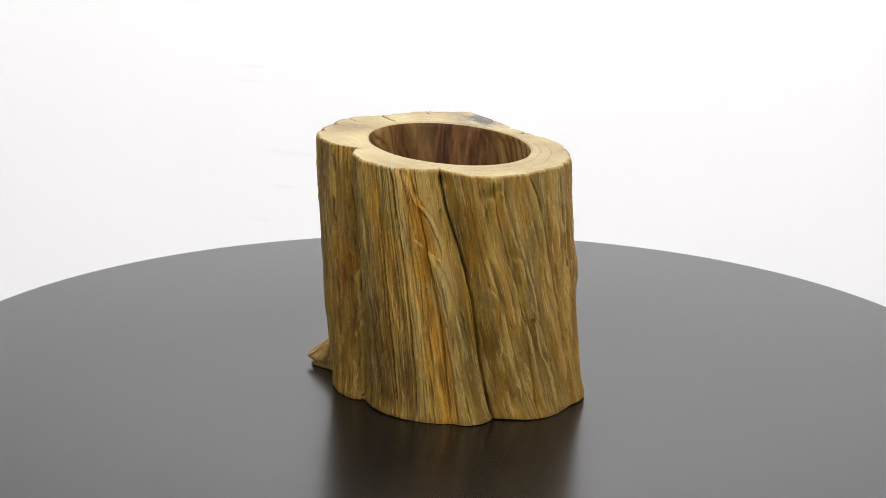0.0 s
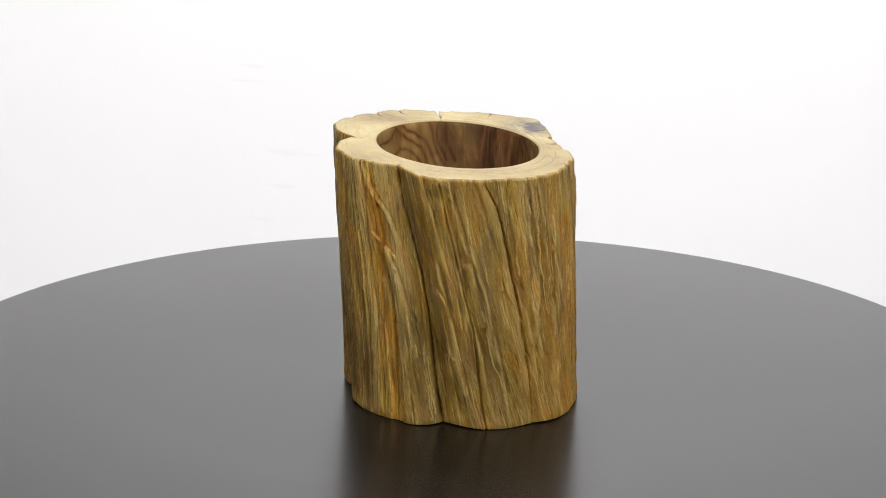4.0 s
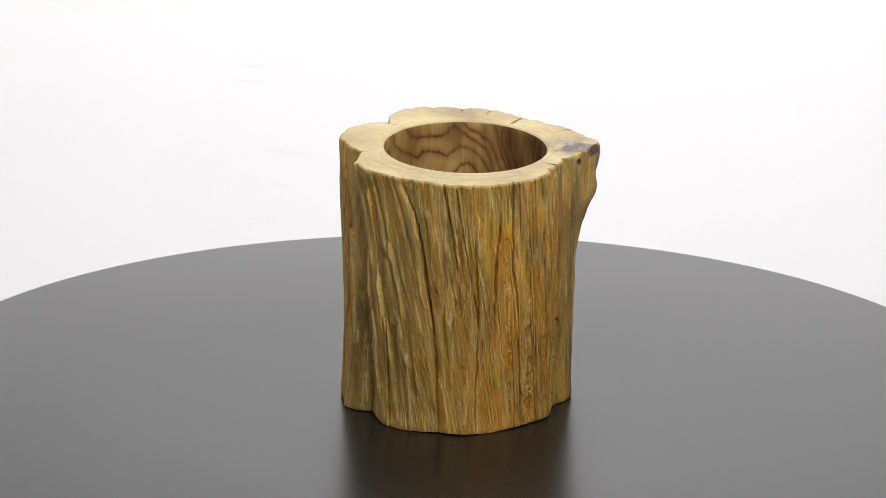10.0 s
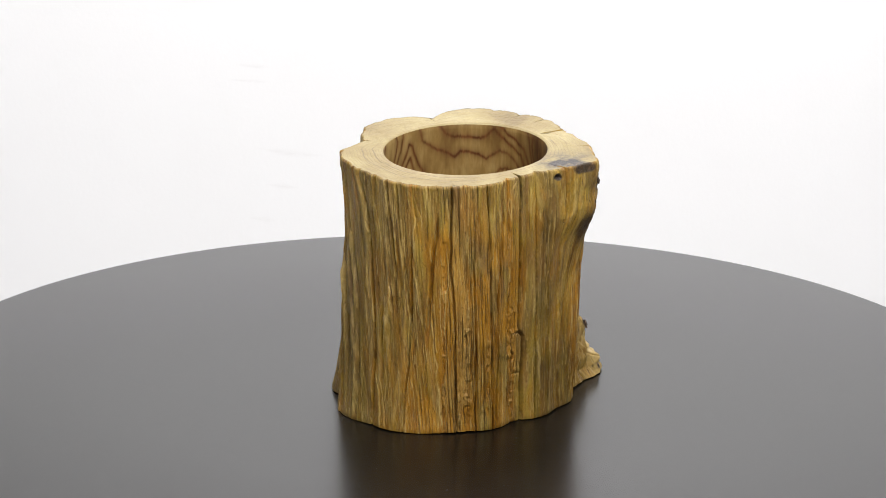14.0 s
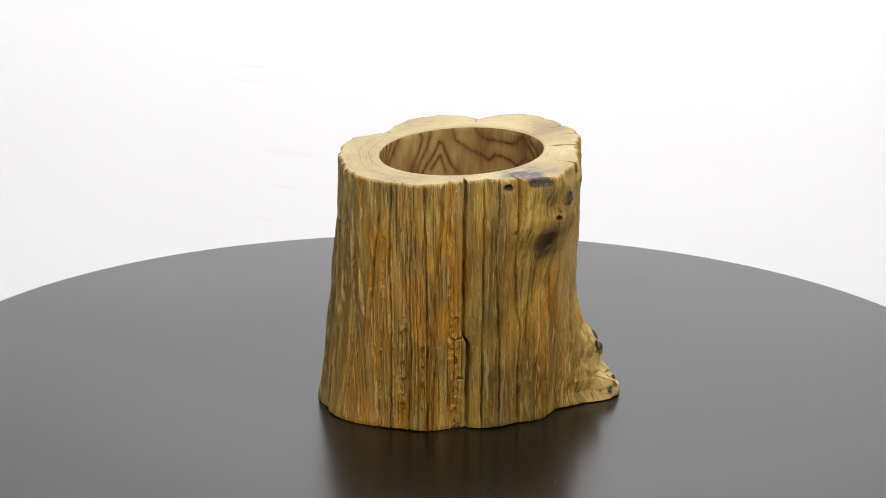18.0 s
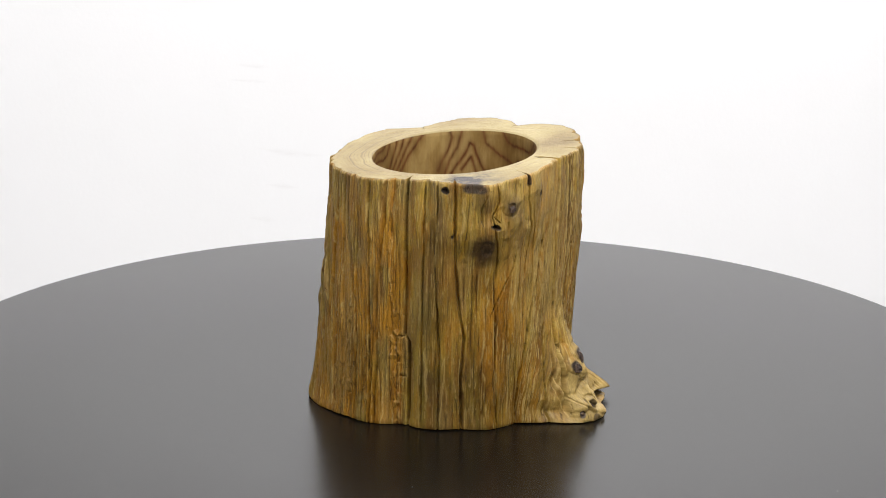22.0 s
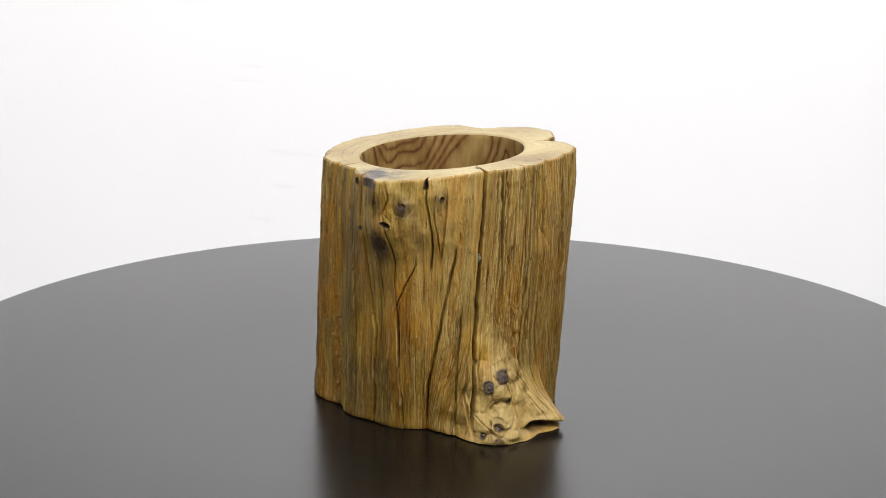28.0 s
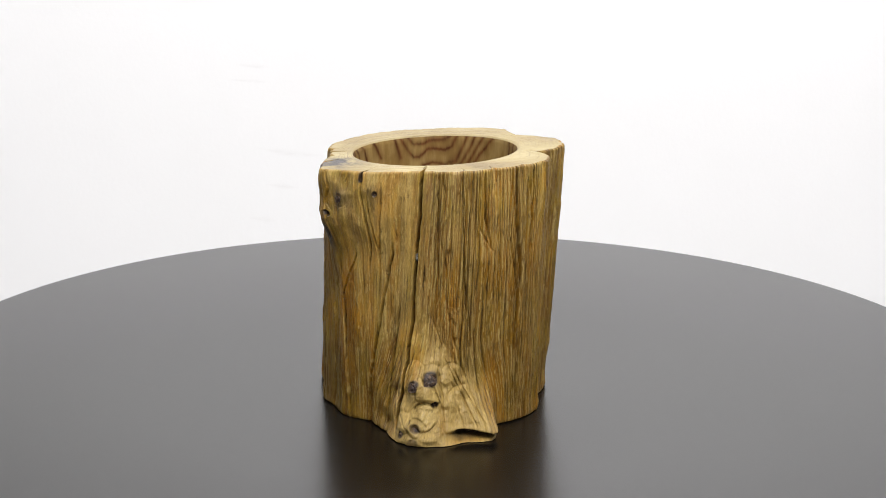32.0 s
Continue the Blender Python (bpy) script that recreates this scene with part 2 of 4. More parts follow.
def scuff(x, z, wide, high, sag):
    """A faint smear on the backdrop: a thin film of paint rubbed grey along its middle."""
    f, v = np.meshgrid(np.linspace(0, 1, 25), np.linspace(-1, 1, 9))
    w = high * np.sin(np.pi * np.clip(f, 0.02, 0.98)) ** 0.5 * (1.5 + 0.4 * np.sin(9 * f + x * 40))
    P = np.stack([x + wide * (f - 0.5), np.full_like(f, 2.19985), z - sag * np.sin(np.pi * f * 0.5) + v * w], -1)
    rub = np.exp(-((v / 0.5) ** 2)) * np.sin(np.pi * f) ** 0.8 * (1 - v ** 2)
    part("scuff", grid_mesh("scuff", P, np.stack([P[..., 0], P[..., 2]], -1), [("rub", rub)], False), SCUFF, backdrop, "faint grey scuff on white paint")


for mark in SCUFFS:
    scuff(*mark)


# ---- the turntable ----
def turntable():
    R = 0.3492
    top = new("turntable")
    tagged(top, "round satin black lacquered turntable carrying the wooden pot", "turntable")
    part("disc", lathe([(0, -0.022), (R - 0.004, -0.022), (R - 0.001, -0.02), (R, -0.017), (R, -0.003), (R - 0.0006, -0.0012), (R - 0.0022, -0.0002), (R - 0.004, 0), (R * 0.5, 0), (0, 0)], 256), TABLE, top)
    part("hub", lathe([(0, -0.06), (0.12, -0.06), (0.12, -0.022), (0, -0.022)], 64), STEEL, top, "dark steel turning hub")
    return top


def stand():
    base = new("turntable_stand")
    tagged(base, "dark steel pedestal stand under the turntable", "stand")
    part("column", lathe([(0, -0.79), (0.05, -0.79), (0.05, -0.07), (0.13, -0.065), (0.13, -0.061), (0, -0.061)], 64), STEEL, base)
    part("foot_plate", lathe([(0, -0.8), (0.26, -0.8), (0.26, -0.785), (0.25, -0.78), (0, -0.78)], 64), STEEL, base)
    return base


table = turntable()


def lint(angle, radius, size):
    bm = bmesh.new()
    bmesh.ops.create_icosphere(bm, subdivisions=1, radius=size / 2)
    bmesh.ops.scale(bm, vec=(1.6, 0.7, 0.45), verts=bm.verts)
    bmesh.ops.rotate(bm, matrix=Euler((0, 0, angle * 7)).to_matrix(), verts=bm.verts)
    bmesh.ops.translate(bm, vec=(radius * math.cos(radians(angle)), radius * math.sin(radians(angle)), size * 0.18), verts=bm.verts)
    part("lint_speck", bm, DUST, table, "tiny pale speck of lint")


# specks of lint: angle, distance from the axis, size
for speck in ((-144, 0.2, 0.0009), (-6, 0.146, 0.0008), (9.8, 0.1727, 0.0009), (117.7, 0.2758, 0.0011), (59.2, 0.1694, 0.0008), (34.8, 0.0967, 0.0007), (20.7, 0.1684, 0.0007)):
    lint(*speck)
stand()

# ---- the hollowed stump ----
BORE_X, BORE_Y, BORE_R, BORE_DEPTH = 0.0009, 0.0105, 0.0487, 0.122
# outline of the cut top and of the foot: angle in degrees, radius in millimetres
TOP_LINE = "-180:79.6 -170:72.1 -164:64.5 -158:62.0 -152:65.5 -146:67.6 -137:69.5 -127:68.9 -119:66.1 -111:62.0 -103:57.1 -95:55.0 -88:58.0 -80:63.8 -70:66.8 -57:66.0 -45:65.9 -35:66.8 -25:69.2 -15:72.0 -5:73.4 3:74.0 12:74.6 22:75.5 30:75.2 38:73.2 45:71.4 52:71.5 58:72.8 66:74.1 74:75.8 82:78.0 90:79.5 98:78.1 106:76.7 113:76.5 120:76.8 127:78.2 133:80.2 140:81.2 150:80.1 160:80.0 170:80.3 180:79.6"
FOOT_LINE = "-180:68.3 -168:64.8 -158:59.1 -153:54.1 -146:56.2 -139:58.5 -126:61.5 -112:63.1 -96:64.4 -88:66.2 -80:69.6 -74:69.1 -69:67.2 -65.5:63 -62:63.8 -58:67.5 -55:70.2 -48:76.8 -40:79.6 -30:80.0 -24:79.6 -18:83.7 -10:84.7 -2:83.6 6:81.7 12:81.3 18:79.5 25:79.8 30:78.5 36:75.6 41:71.7 46:70.4 51:74.2 55:75.9 62:76.6 70:74.9 77:76.7 84:79.0 90:77.1 97:75.1 105:74.9 115:74.9 125:74.0 135:73.0 145:72.2 155:71.1 165:70.8 173:70.1 180:68.3"
ROOT_LINE = "98:0 105:6 112:13 118:26 122:31 128:31 134:27 140:24.5 144:25.5 147:27 150:28.5 152.5:23 155:9 158:0"
ROOT_HEIGHT = "98:60 118:66 126:64 132:54 138:40 144:31 158:30"
# darkness of the wood by angle; near -75 it includes the fold's shade
TONE_LINE = "-180:0.25 -165:0.28 -155:0.3 -140:0.14 -122:0.2 -116:0.0 -106:0.0 -98:0.12 -90:0.15 -84:0.3 -74:0.35 -66:0.36 -58:0.38 -45:0.44 -34:0.42 -27:0.45 -18:0.34 0:0.2 20:0.16 40:0.2 47:0.2 66:0.15 80:0.08 100:0.05 118:0.08 126:0.2 140:0.45 160:0.48 180:0.3"
# dark growth rings on the turned inside: angle and height in millimetres along each
BORE_RINGS = ["-152:155 -156:150 -161:148 -173:148 -182:147 -187:150 -192:154 -196:150 -203:146 -209:143 -215:140 -219:133 -221:126",
              "-136:154 -138:147 -144:143 -152:140 -163:135 -167:139 -175:138 -186:135 -191:138 -197:140 -204:139 -210:135 -214:131 -218:125",
              "-193:125 -198:129 -203:130 -206:128 -209:124", "-197:155 -204:151 -210:149 -218:144 -222:138 -225:131 -227:127", "-220:156 -223:153 -225:144 -228:135 -233:127",
              "-229:155 -227:148 -229:140 -235:130", "-234:154 -234:145 -238:136 -241:130", "-62:129 -67:136 -73:145 -76:152", "-67:129 -74:139 -79:146 -83:152", "-72:130 -80:140 -86:146 -92:152",
              "-103:128 -106:134 -111:143 -113:149 -111:154", "-108:126 -111:134 -117:143 -120:153", "-112:126 -117:132 -123:140 -126:146 -129:144 -131:139 -135:132 -139:127",
              "-120:129 -124:134 -127:137 -129:132 -131:127", "-14:152 -17:144 -20:136", "-18:151 -26:140 -30:136 -34:136 -40:141 -52:141 -58:143 -61:149 -63:153", "-23:151 -29:145 -34:144 -41:146 -50:147 -57:150 -60:153",
              "-37:131 -43:132 -54:132 -61:134 -64:140 -68:147 -70:152", "58:153 53:150 46:145 42:137 39:131", "45:152 39:144 37:136 35:130", "39:152 33:145 30:136", "33:152 25:145 21:136", "66:152 57:144 52:135 50:126",
              "24:152 16:146 12:138", "8:152 2:146 -3:138"]
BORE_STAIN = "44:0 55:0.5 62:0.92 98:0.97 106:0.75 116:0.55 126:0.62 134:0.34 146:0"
BURL_LINE = "54:0.0 58:1.8 60:2.0 64:4.0 68:6.0 74:8.8 80:10.6 82:9.7 86:7.2 90:6.6 92:5.8 98:5.7 104:5.0 110:2.8 112:2.5 116:2.4 118:0.0"
WAIST_LINE = "-180:-1.0 -174:-0.4 -168:1.2 -160:1.5 -150:1.5 -140:-0.2 -131:-0.9 -120:0.8 -110:2.8 -100:4.2 -88:4.2 -78:4.2 -67:4.6 -57:5.2 -46:4.7 -35:4.3 -25:3.3 -15:2.2 -6:1.0 0:1.0 8:0.8 15:0.4 30:-0.8 45:-0.6 60:-1.6 75:0.9 90:-2.9 105:-1.8 120:-1.0 135:-1.9 150:-2.0 165:-1.3 171:-1.4 176:-0.3 180:-1.0"
TWIST_LINE = "-180:2 -160:4 -120:14 -98:31 -46:25 -20:13 0:8 11:4 47:0 75:0 98:-1 123:-8 140:-4 160:0 180:2"


WARM_LINE = "-180:0.15 -150:0.1 -120:0.15 -100:0.25 -85:0.15 -70:0.1 -50:0.08 -24:0.12 -12:0.5 2:0.95 12:1.0 30:0.9 44:0.6 50:0.12 60:0.08 80:0.2 100:0.3 120:0.15 140:0.5 165:0.6 180:0.3"
# strength of the combed fine grain, by angle
COMB_LINE = "-180:0.9 -163:0.85 -154:0.5 -136:0.5 -129:0.55 -125:0.9 -112:0.85 -105:0.5 -98:0.25 -60:0.15 -5:0.2 8:0.3 20:0.55 36:0.5 46:0.5 62:0.6 75:0.45 86:0.25 116:0.25 122:0.45 135:0.35 150:0.5 165:0.7 180:0.9"
# how far the wood is worn smooth, by the angle of the grain at the top
CALM_LINE = "-180:0.05 -150:0.0 -118:0.1 -104:0.45 -95:0.75 -45:0.85 -30:0.6 -18:0.4 0:0.2 20:0.1 44:0.2 48:0.9 66:0.75 72:0.35 84:0.3 90:0.4 118:0.25 124:0.2 140:0.05 180:0.05"
# torn ridges: rise, reach before and behind the crest in millimetres, depth of the crack behind it, height and angle along the crest
RIDGES = [
    (1.1, 5.0, 1.0, 1.8, "2:-99.6 35:-104.6 66:-108 93:-112.6 120:-114.8 140:-116 152:-119.7"), (0.9, 4.0, 0.9, 1.0, "56:-78.5 72:-82.2 85:-85.7 96:-89.2 106:-93.8 118:-99.1 125:-102.8 131:-107.5 139:-111.7 152:-117"), (1.4, 4.0, 0.8, 1.4, "34:-77.8 47:-81.1 64:-84.7 76:-89.4 91:-95.2 103:-101.7"), (1.9, 5.0, 0.7, 2.2, "40:-38.8 58:-42.1 76:-46.0 88:-48.7 101:-51"),
    (1.0, 5.0, 0.9, 2.0, "8:-24.5 28:-25 48:-25.8 70:-28 84:-30 107:-33.2 125:-36.8 137:-40.5 148:-45.5"), (1.8, 4.0, 0.9, 1.6, "41:-19.9 82:-16.5 105:-19.7 129:-20.9 146:-22.7"),
    (2.0, 6.0, 0.8, 2.2, "12:-51.5 42:-57.3 60:-60.4 74:-63.4 83:-67.5"), (1.5, 4.0, 0.8, 1.2, "0:-34 40:-37 80:-43 112:-51"), (1.4, 4.0, 0.8, 1.2, "10:-42 45:-46 88:-56"),
    (1.4, 4.0, 0.8, 1.4, "30:-92 60:-96 84:-101"), (1.3, 4.0, 0.8, 1.2, "60:-2 90:-3 125:-6 150:-9"), (1.3, 3.5, 0.8, 1.2, "0:-12 40:-9 76:-9"), (1.3, 4.0, 0.8, 1.2, "90:-62 120:-70 150:-78"),
    (1.2, 4.0, 0.8, 1.2, "20:-134 70:-137 120:-140"), (1.2, 4.0, 0.8, 1.0, "60:156 110:154 140:153"), (1.2, 4.0, 0.8, 1.0, "40:171 90:169 130:168"),
]
# splinters that stand up from the twisted side
SPLINTERS = [
    (1.4, 3.0, 0.6, 1.6, "50:-51.8 58:-52.5 78:-54.4 98:-56.4"), (1.4, 3.0, 0.6, 1.4, "70:-62 82:-64.4 100:-68.5"), (1.4, 3.5, 0.7, 1.2, "22:-19.7 45:-20.9 73:-23.3"),
    (1.4, 3.5, 0.7, 1.3, "103:-51.6 112:-53.9 127:-57.8 143:-61.7"), (1.4, 4.0, 0.7, 1.4, "95:-37.2 111:-40.0 129:-44.1 149:-50.4"), (1.4, 4.0, 0.7, 1.1, "106:-58.4 116:-60.3 139:-66.1"),
    (1.4, 3.0, 0.7, 1.4, "10:-34.2 20:-35.0 34:-36.6 46:-38.4"), (1.4, 3.5, 0.7, 1.2, "68:-14.8 95:-16.0 117:-19.2"), (1.4, 3.0, 0.6, 1.1, "60:-1.1 83:-2.7 107:-6.6"),
    (1.4, 3.5, 0.7, 1.2, "36:-15.9 53:-16.9 71:-19.1"), (1.4, 3.0, 0.6, 1.1, "89:-9.6 111:-11.1 131:-12.8"),
]
# strips of bleached, dark or orange wood, the dark ones by the fold painting its shade: strengths of the three, half
# width in millimetres, height and angle along the strip
STRIPS = [
    (0.45, 0.0, 0.0, 3.0, "20:-84 60:-89 100:-95 150:-104"), (0.3, 0.0, 0.0, 5.0, "0:-103 60:-110 120:-117 150:-121"), (0.0, 0.28, 0.0, 4.0, "50:-78 120:-88 152:-94"), (0.0, 0.0, 0.6, 4.5, "96:-102 118:-105 140:-108"),
    (0.0, 0.4, 0.0, 4.0, "70:-25 120:-33 152:-39"), (0.4, 0.0, 0.1, 2.4, "8:-26.5 28:-26.6 48:-27 70:-29 84:-31.3 107:-34.2 125:-37.5 148:-46"), (0.2, 0.0, 0.0, 1.3, "74:-87 94:-90 113:-97 132:-104 150:-112"), (0.4, 0.0, 0.0, 1.2, "30:-101 66:-108 93:-112 120:-115"), (0.0, 0.35, 0.0, 3.0, "40:49 100:48 152:48"), (0.0, 0.4, 0.1, 7.0, "10:-130 80:-136 130:-139"), (0.35, 0.0, 0.0, 2.0, "10:-53 45:-61 84:-70"),
]
# dark strips from -60 to -92 paint fold shade; several others darken the foot
MORE_STRIPS = [
    (0.0, 0.5, 0.0, 7.0, "0:-69 40:-77 62:-82"), (0.35, 0.0, 0.0, 3.0, "60:-18 120:-23 150:-25"), (0.0, 0.35, 0.0, 5.0, "30:-38 90:-50 120:-57"), (0.0, 0.3, 0.3, 4.0, "0:-16 60:-12 110:-12"), (0.0, 0.3, 0.0, 4.0, "0:110 40:111 80:112"), (0.0, 0.4, 0.0, 12.0, "0:103 12:103 24:103"),
    (0.3, 0.0, 0.0, 4.0, "60:115 110:116 150:117"), (0.0, 0.35, 0.2, 6.0, "60:60 100:61 140:62"), (0.0, 0.1, 0.5, 3.0, "20:90 50:88 85:87"), (0.0, 0.4, 0.2, 6.0, "10:170 80:168 150:166"), (0.0, 0.3, 0.0, 4.0, "60:131 110:130 150:130"), (0.0, 0.35, 0.0, 14.0, "0:97 35:97 62:95"), (0.0, 0.5, 0.0, 20.0, "0:70 22:70 38:70"), (0.0, 0.28, 0.0, 12.0, "0:-35 45:-40 72:-44"), (0.32, 0.0, 0.25, 22.0, "60:111 100:109 125:108 150:108"), (0.0, 0.5, 0.0, 0.9, "4:133 20:133 40:131 56:128"), (0.0, 0.3, 0.3, 6.0, "50:146 100:143 150:142"), (0.0, 0.55, 0.0, 8.5, "0:57 60:57 125:57"), (0.0, 0.35, 0.0, 15.0, "0:30 40:30 58:30"), (0.0, 0.35, 0.0, 9.0, "0:82 40:81 60:80"), (0.0, 0.3, 0.0, 17.0, "0:-117 40:-121 76:-126"), (0.0, 0.4, 0.0, 6.0, "40:-66 72:-70 106:-79 128:-86 152:-92"), (0.0, 0.35, 0.0, 7.0, "0:-75 30:-80 62:-85"), (0.0, 0.3, 0.0, 6.0, "0:-60 30:-63 60:-67"),
]
# notches of the rim: angle, depth and half width in millimetres
NOTCHES = [(17, 2.6, 2.6), (38.5, 2.6, 2.6), (56, 2.4, 2.2), (127, 1.6, 2.0), (141, 2.2, 2.6), (153.8, 3.2, 2.8), (167.6, 3.0, 2.8), (178, 2.0, 2.4), (-14, 1.5, 2.0), (-30, 1.5, 2.0), (-132, 1.2, 2.0), (4, 1.4, 2.0), (88, 1.4, 2.0)]


def line(text):
    a = np.array([[float(v) for v in p.split(":")] for p in text.split()])
    return a[:, 0], a[:, 1]


def around(text, th, closed=True):
    a, v = line(text)
    if closed:
        fine = np.interp(np.arange(-180, 180, 0.5), a, v)
        k = np.exp(-0.5 * (np.arange(-8, 9) / 2.6) ** 2)
        fine = np.convolve(np.concatenate([fine[-8:], fine, fine[:8]]), k / k.sum(), "valid")
        a, v = np.arange(-180, 180.5, 0.5), np.append(fine, fine[0])
        th = (th + 180) % 360 - 180
    return np.interp(th, a, v)


def cells(rng, u, v, nu, nv):
    """Smooth value noise from -1 to 1 over u, v in 0..1; it repeats round u, and each column starts at a height of its own."""
    g = rng.uniform(-1, 1, (nv + 4, nu))
    shift = rng.uniform(0, 1.9, nu)
    x = u * nu
    i = np.floor(x).astype(int)
    fx = x - i
    fx = fx * fx * (3 - 2 * fx)

    def column(c):
        y = np.clip(v, 0, 1) * nv + shift[c]
        j = np.floor(y).astype(int)
        fy = y - j
        fy = fy * fy * (3 - 2 * fy)
        return g[j, c] * (1 - fy) + g[j + 1, c] * fy

    return column(i % nu) * (1 - fx) + column((i + 1) % nu) * fx


def strips(rng, u, z, n, size):
    """Strips along the grain, n round the trunk, broken across every so many millimetres: their depth from -1 to 1, and the upper rims."""
    x = u * n + 0.45 * cells(rng, u, z / 152, n // 2, 5) + 0.12 * cells(rng, u, z / 152, n, 26)
    lane = np.floor(x).astype(int)
    f = x - lane
    steps = int(170 / size) + 6
    g, shift, lean = rng.uniform(-1, 1, (n, steps)), rng.uniform(0, 2, n), rng.uniform(-0.5, 0.5, n)

    def depth(k, f):
        k = k % n
        y = np.clip(z, -2, 168) / size + 0.2 + shift[k] + lean[k] * f + 0.35 * np.abs(f - 0.5)
        j = np.floor(y).astype(int)
        return g[k, j] + (g[k, j + 1] - g[k, j]) * smooth(0.94, 1.0, y - j)

    here, there = depth(lane, f), depth(lane + 1, f - 1)
    w = smooth(0.86, 1.0, f)
    drop = np.abs(there - here)
    rim = np.where(there > here, np.exp(-(((f - 1.0) / 0.07) ** 2)), np.exp(-(((f - 0.84) / 0.07) ** 2)))
    before = depth(lane - 1, f + 1)
    first = np.where(here > before, np.exp(-((f / 0.07) ** 2)), 0.0) * smooth(0.3, 0.9, here - before)
    return here * (1 - w) + there * w, np.maximum(rim * smooth(0.3, 0.9, drop), first)


def checks(rng, u, z, n, size, half, cover):
    """Fine open checks along the grain, n round the trunk, that start and end at random; half is half their width in millimetres."""
    x = u * n + 0.4 * cells(rng, u, z / 152, n // 2, 4) + 0.06 * cells(rng, u, z / 152, n, 30)
    lane = np.floor(x).astype(int) % n
    off = (x - np.floor(x) - rng.uniform(0.25, 0.75, n)[lane]) * 452 / n
    steps = int(170 / size) * 2 + 6
    g, shift = rng.uniform(-1, 1, (n, steps)), rng.uniform(0, 2, n)
    y = np.clip(z, -2, 168) / size * 2 + 0.2 + shift[lane]
    j = np.floor(y).astype(int)
    on = g[lane, j] + (g[lane, j + 1] - g[lane, j]) * (y - j) + cover
    on = smooth(0.0, 0.5, on) * rng.uniform(0.45, 1.0, n)[lane]
    return on * np.exp(-((off / (half * (0.5 + 0.5 * on) + 0.01)) ** 2))


def smooth(a, b, x):
    t = np.clip((x - a) / (b - a), 0, 1)
    return t * t * (3 - 2 * t)


# cracks: depth and half width in millimetres, the lip raised beside it, then height in millimetres and angle along the crack
CRACKS = [
    (6.5, 2.8, 0.5, "0:-156 60:-158 160:-161"), (1.7, 1.0, 0.4, "0:-64.5 20:-68 39:-71 56:-72.7 72:-75.1 91:-79.5 106:-84.4 128:-92 142:-95 160:-98"), (5.0, 0.6, 0.0, "0:-64.5 20:-68 39:-71 56:-72.7 72:-75.1 91:-79.5 106:-84.4 128:-92 150:-97"), (1.0, 5.0, 0.0, "0:-67 20:-70.5 39:-73.5 56:-75.5 72:-78 91:-82.5 106:-87.5 128:-95 150:-100"), (0.9, 6.0, 0.0, "0:-60 20:-63 39:-66 56:-68 72:-71 91:-75 106:-79 128:-86 150:-92"), (7.0, 0.8, 0.0, "0:-156 60:-158 120:-160"),
    (14.0, 0.75, 0.3, "10:116 40:117.8 64:119 86:119.8 104:120.6 124:121.9 170:123.3"),
    (2.0, 0.6, 0.5, "0:-23 20:-23.4 48:-24.3 66:-26"), (4.0, 0.55, 0.4, "60:-25.4 70:-26.3 84:-28.6 107:-31.5 122:-34.2"), (2.2, 0.4, 0.3, "118:-33.5 125:-34.7 137:-38 148:-43.5 160:-46"), (3.0, 0.6, 0.8, "100:-15 106:-15.8 122:-17.5 137:-19.8 155:-22"), (3.4, 0.8, 0.4, "46:-19.3 72:-21"), (2.6, 0.5, 0.8, "70:-5.6 92:-6.2 114:-6.9"),
    (5.0, 0.55, 0.3, "0:14 37:13.5 71:13 98:11 155:11"), (7.5, 0.85, 0.4, "0:47.2 29:47.8 53:47.6 57:45.8 112:45.5 155:45.8"),
    (3.6, 0.8, 0.5, "64:1.4 85:2.2 109:3.2 130:5.3"), (4.5, 0.5, 0.3, "128:60.7 160:61"),
    (5.5, 0.65, 0.4, "0:72 29:71.8 56:73.4 72:71 83:70.2 107:68.7 128:68.3 160:68.2"), (4.6, 0.42, 0.3, "96:85.4 109:85 124:82.8 133:82 141:84 160:83"),
]
# cracks of the burl and of the back
BURL_CRACKS = [
    (3.0, 0.4, 0.3, "128:88 126:86 133:82"), (3.0, 0.4, 0.3, "70:84 88:89 101:94"), (6.0, 0.5, 0.3, "96:99.5 112:100.8 125:99.8 139:98.2 160:98"),
    (3.0, 0.4, 0.3, "104:104 120:102.5 132:101"), (6.0, 0.65, 0.5, "0:98 27:98.6 54:102.8 78:106 104:110"), (3.4, 0.6, 0.6, "80:168 123:164.6 160:163.5"),
    (3.6, 0.7, 1.0, "108:152 125:149.7 160:149.4"), (3.0, 0.5, 0.5, "0:-118 160:-130"), (3.0, 0.45, 0.3, "0:30 80:29 155:27"),
    (3.0, 0.6, 0.5, "0:-170 160:-168"), (3.4, 0.5, 0.3, "0:88 40:86 70:86"), (3.4, 0.5, 0.3, "0:110 40:111 70:113"), (3.2, 0.5, 0.3, "100:104 128:106 140:106"),
]
# grooves of the back
BACK_CRACKS = [
    (1.6, 0.6, 0.5, "103:132.6 124:133.1 149:132.1"), (1.8, 0.6, 0.5, "61:166.3 85:166.8 111:165.2 140:161.6"), (1.8, 0.6, 0.5, "47:165.9 73:166.5 95:164.5 115:161.1"), (2.2, 0.7, 0.5, "112:172.7 128:171.9 151:169.0"), (1.8, 0.6, 0.4, "70:134.3 92:134.1 112:131.2"), (1.4, 0.6, 0.4, "47:132.0 56:130.5 67:127.7"),
]
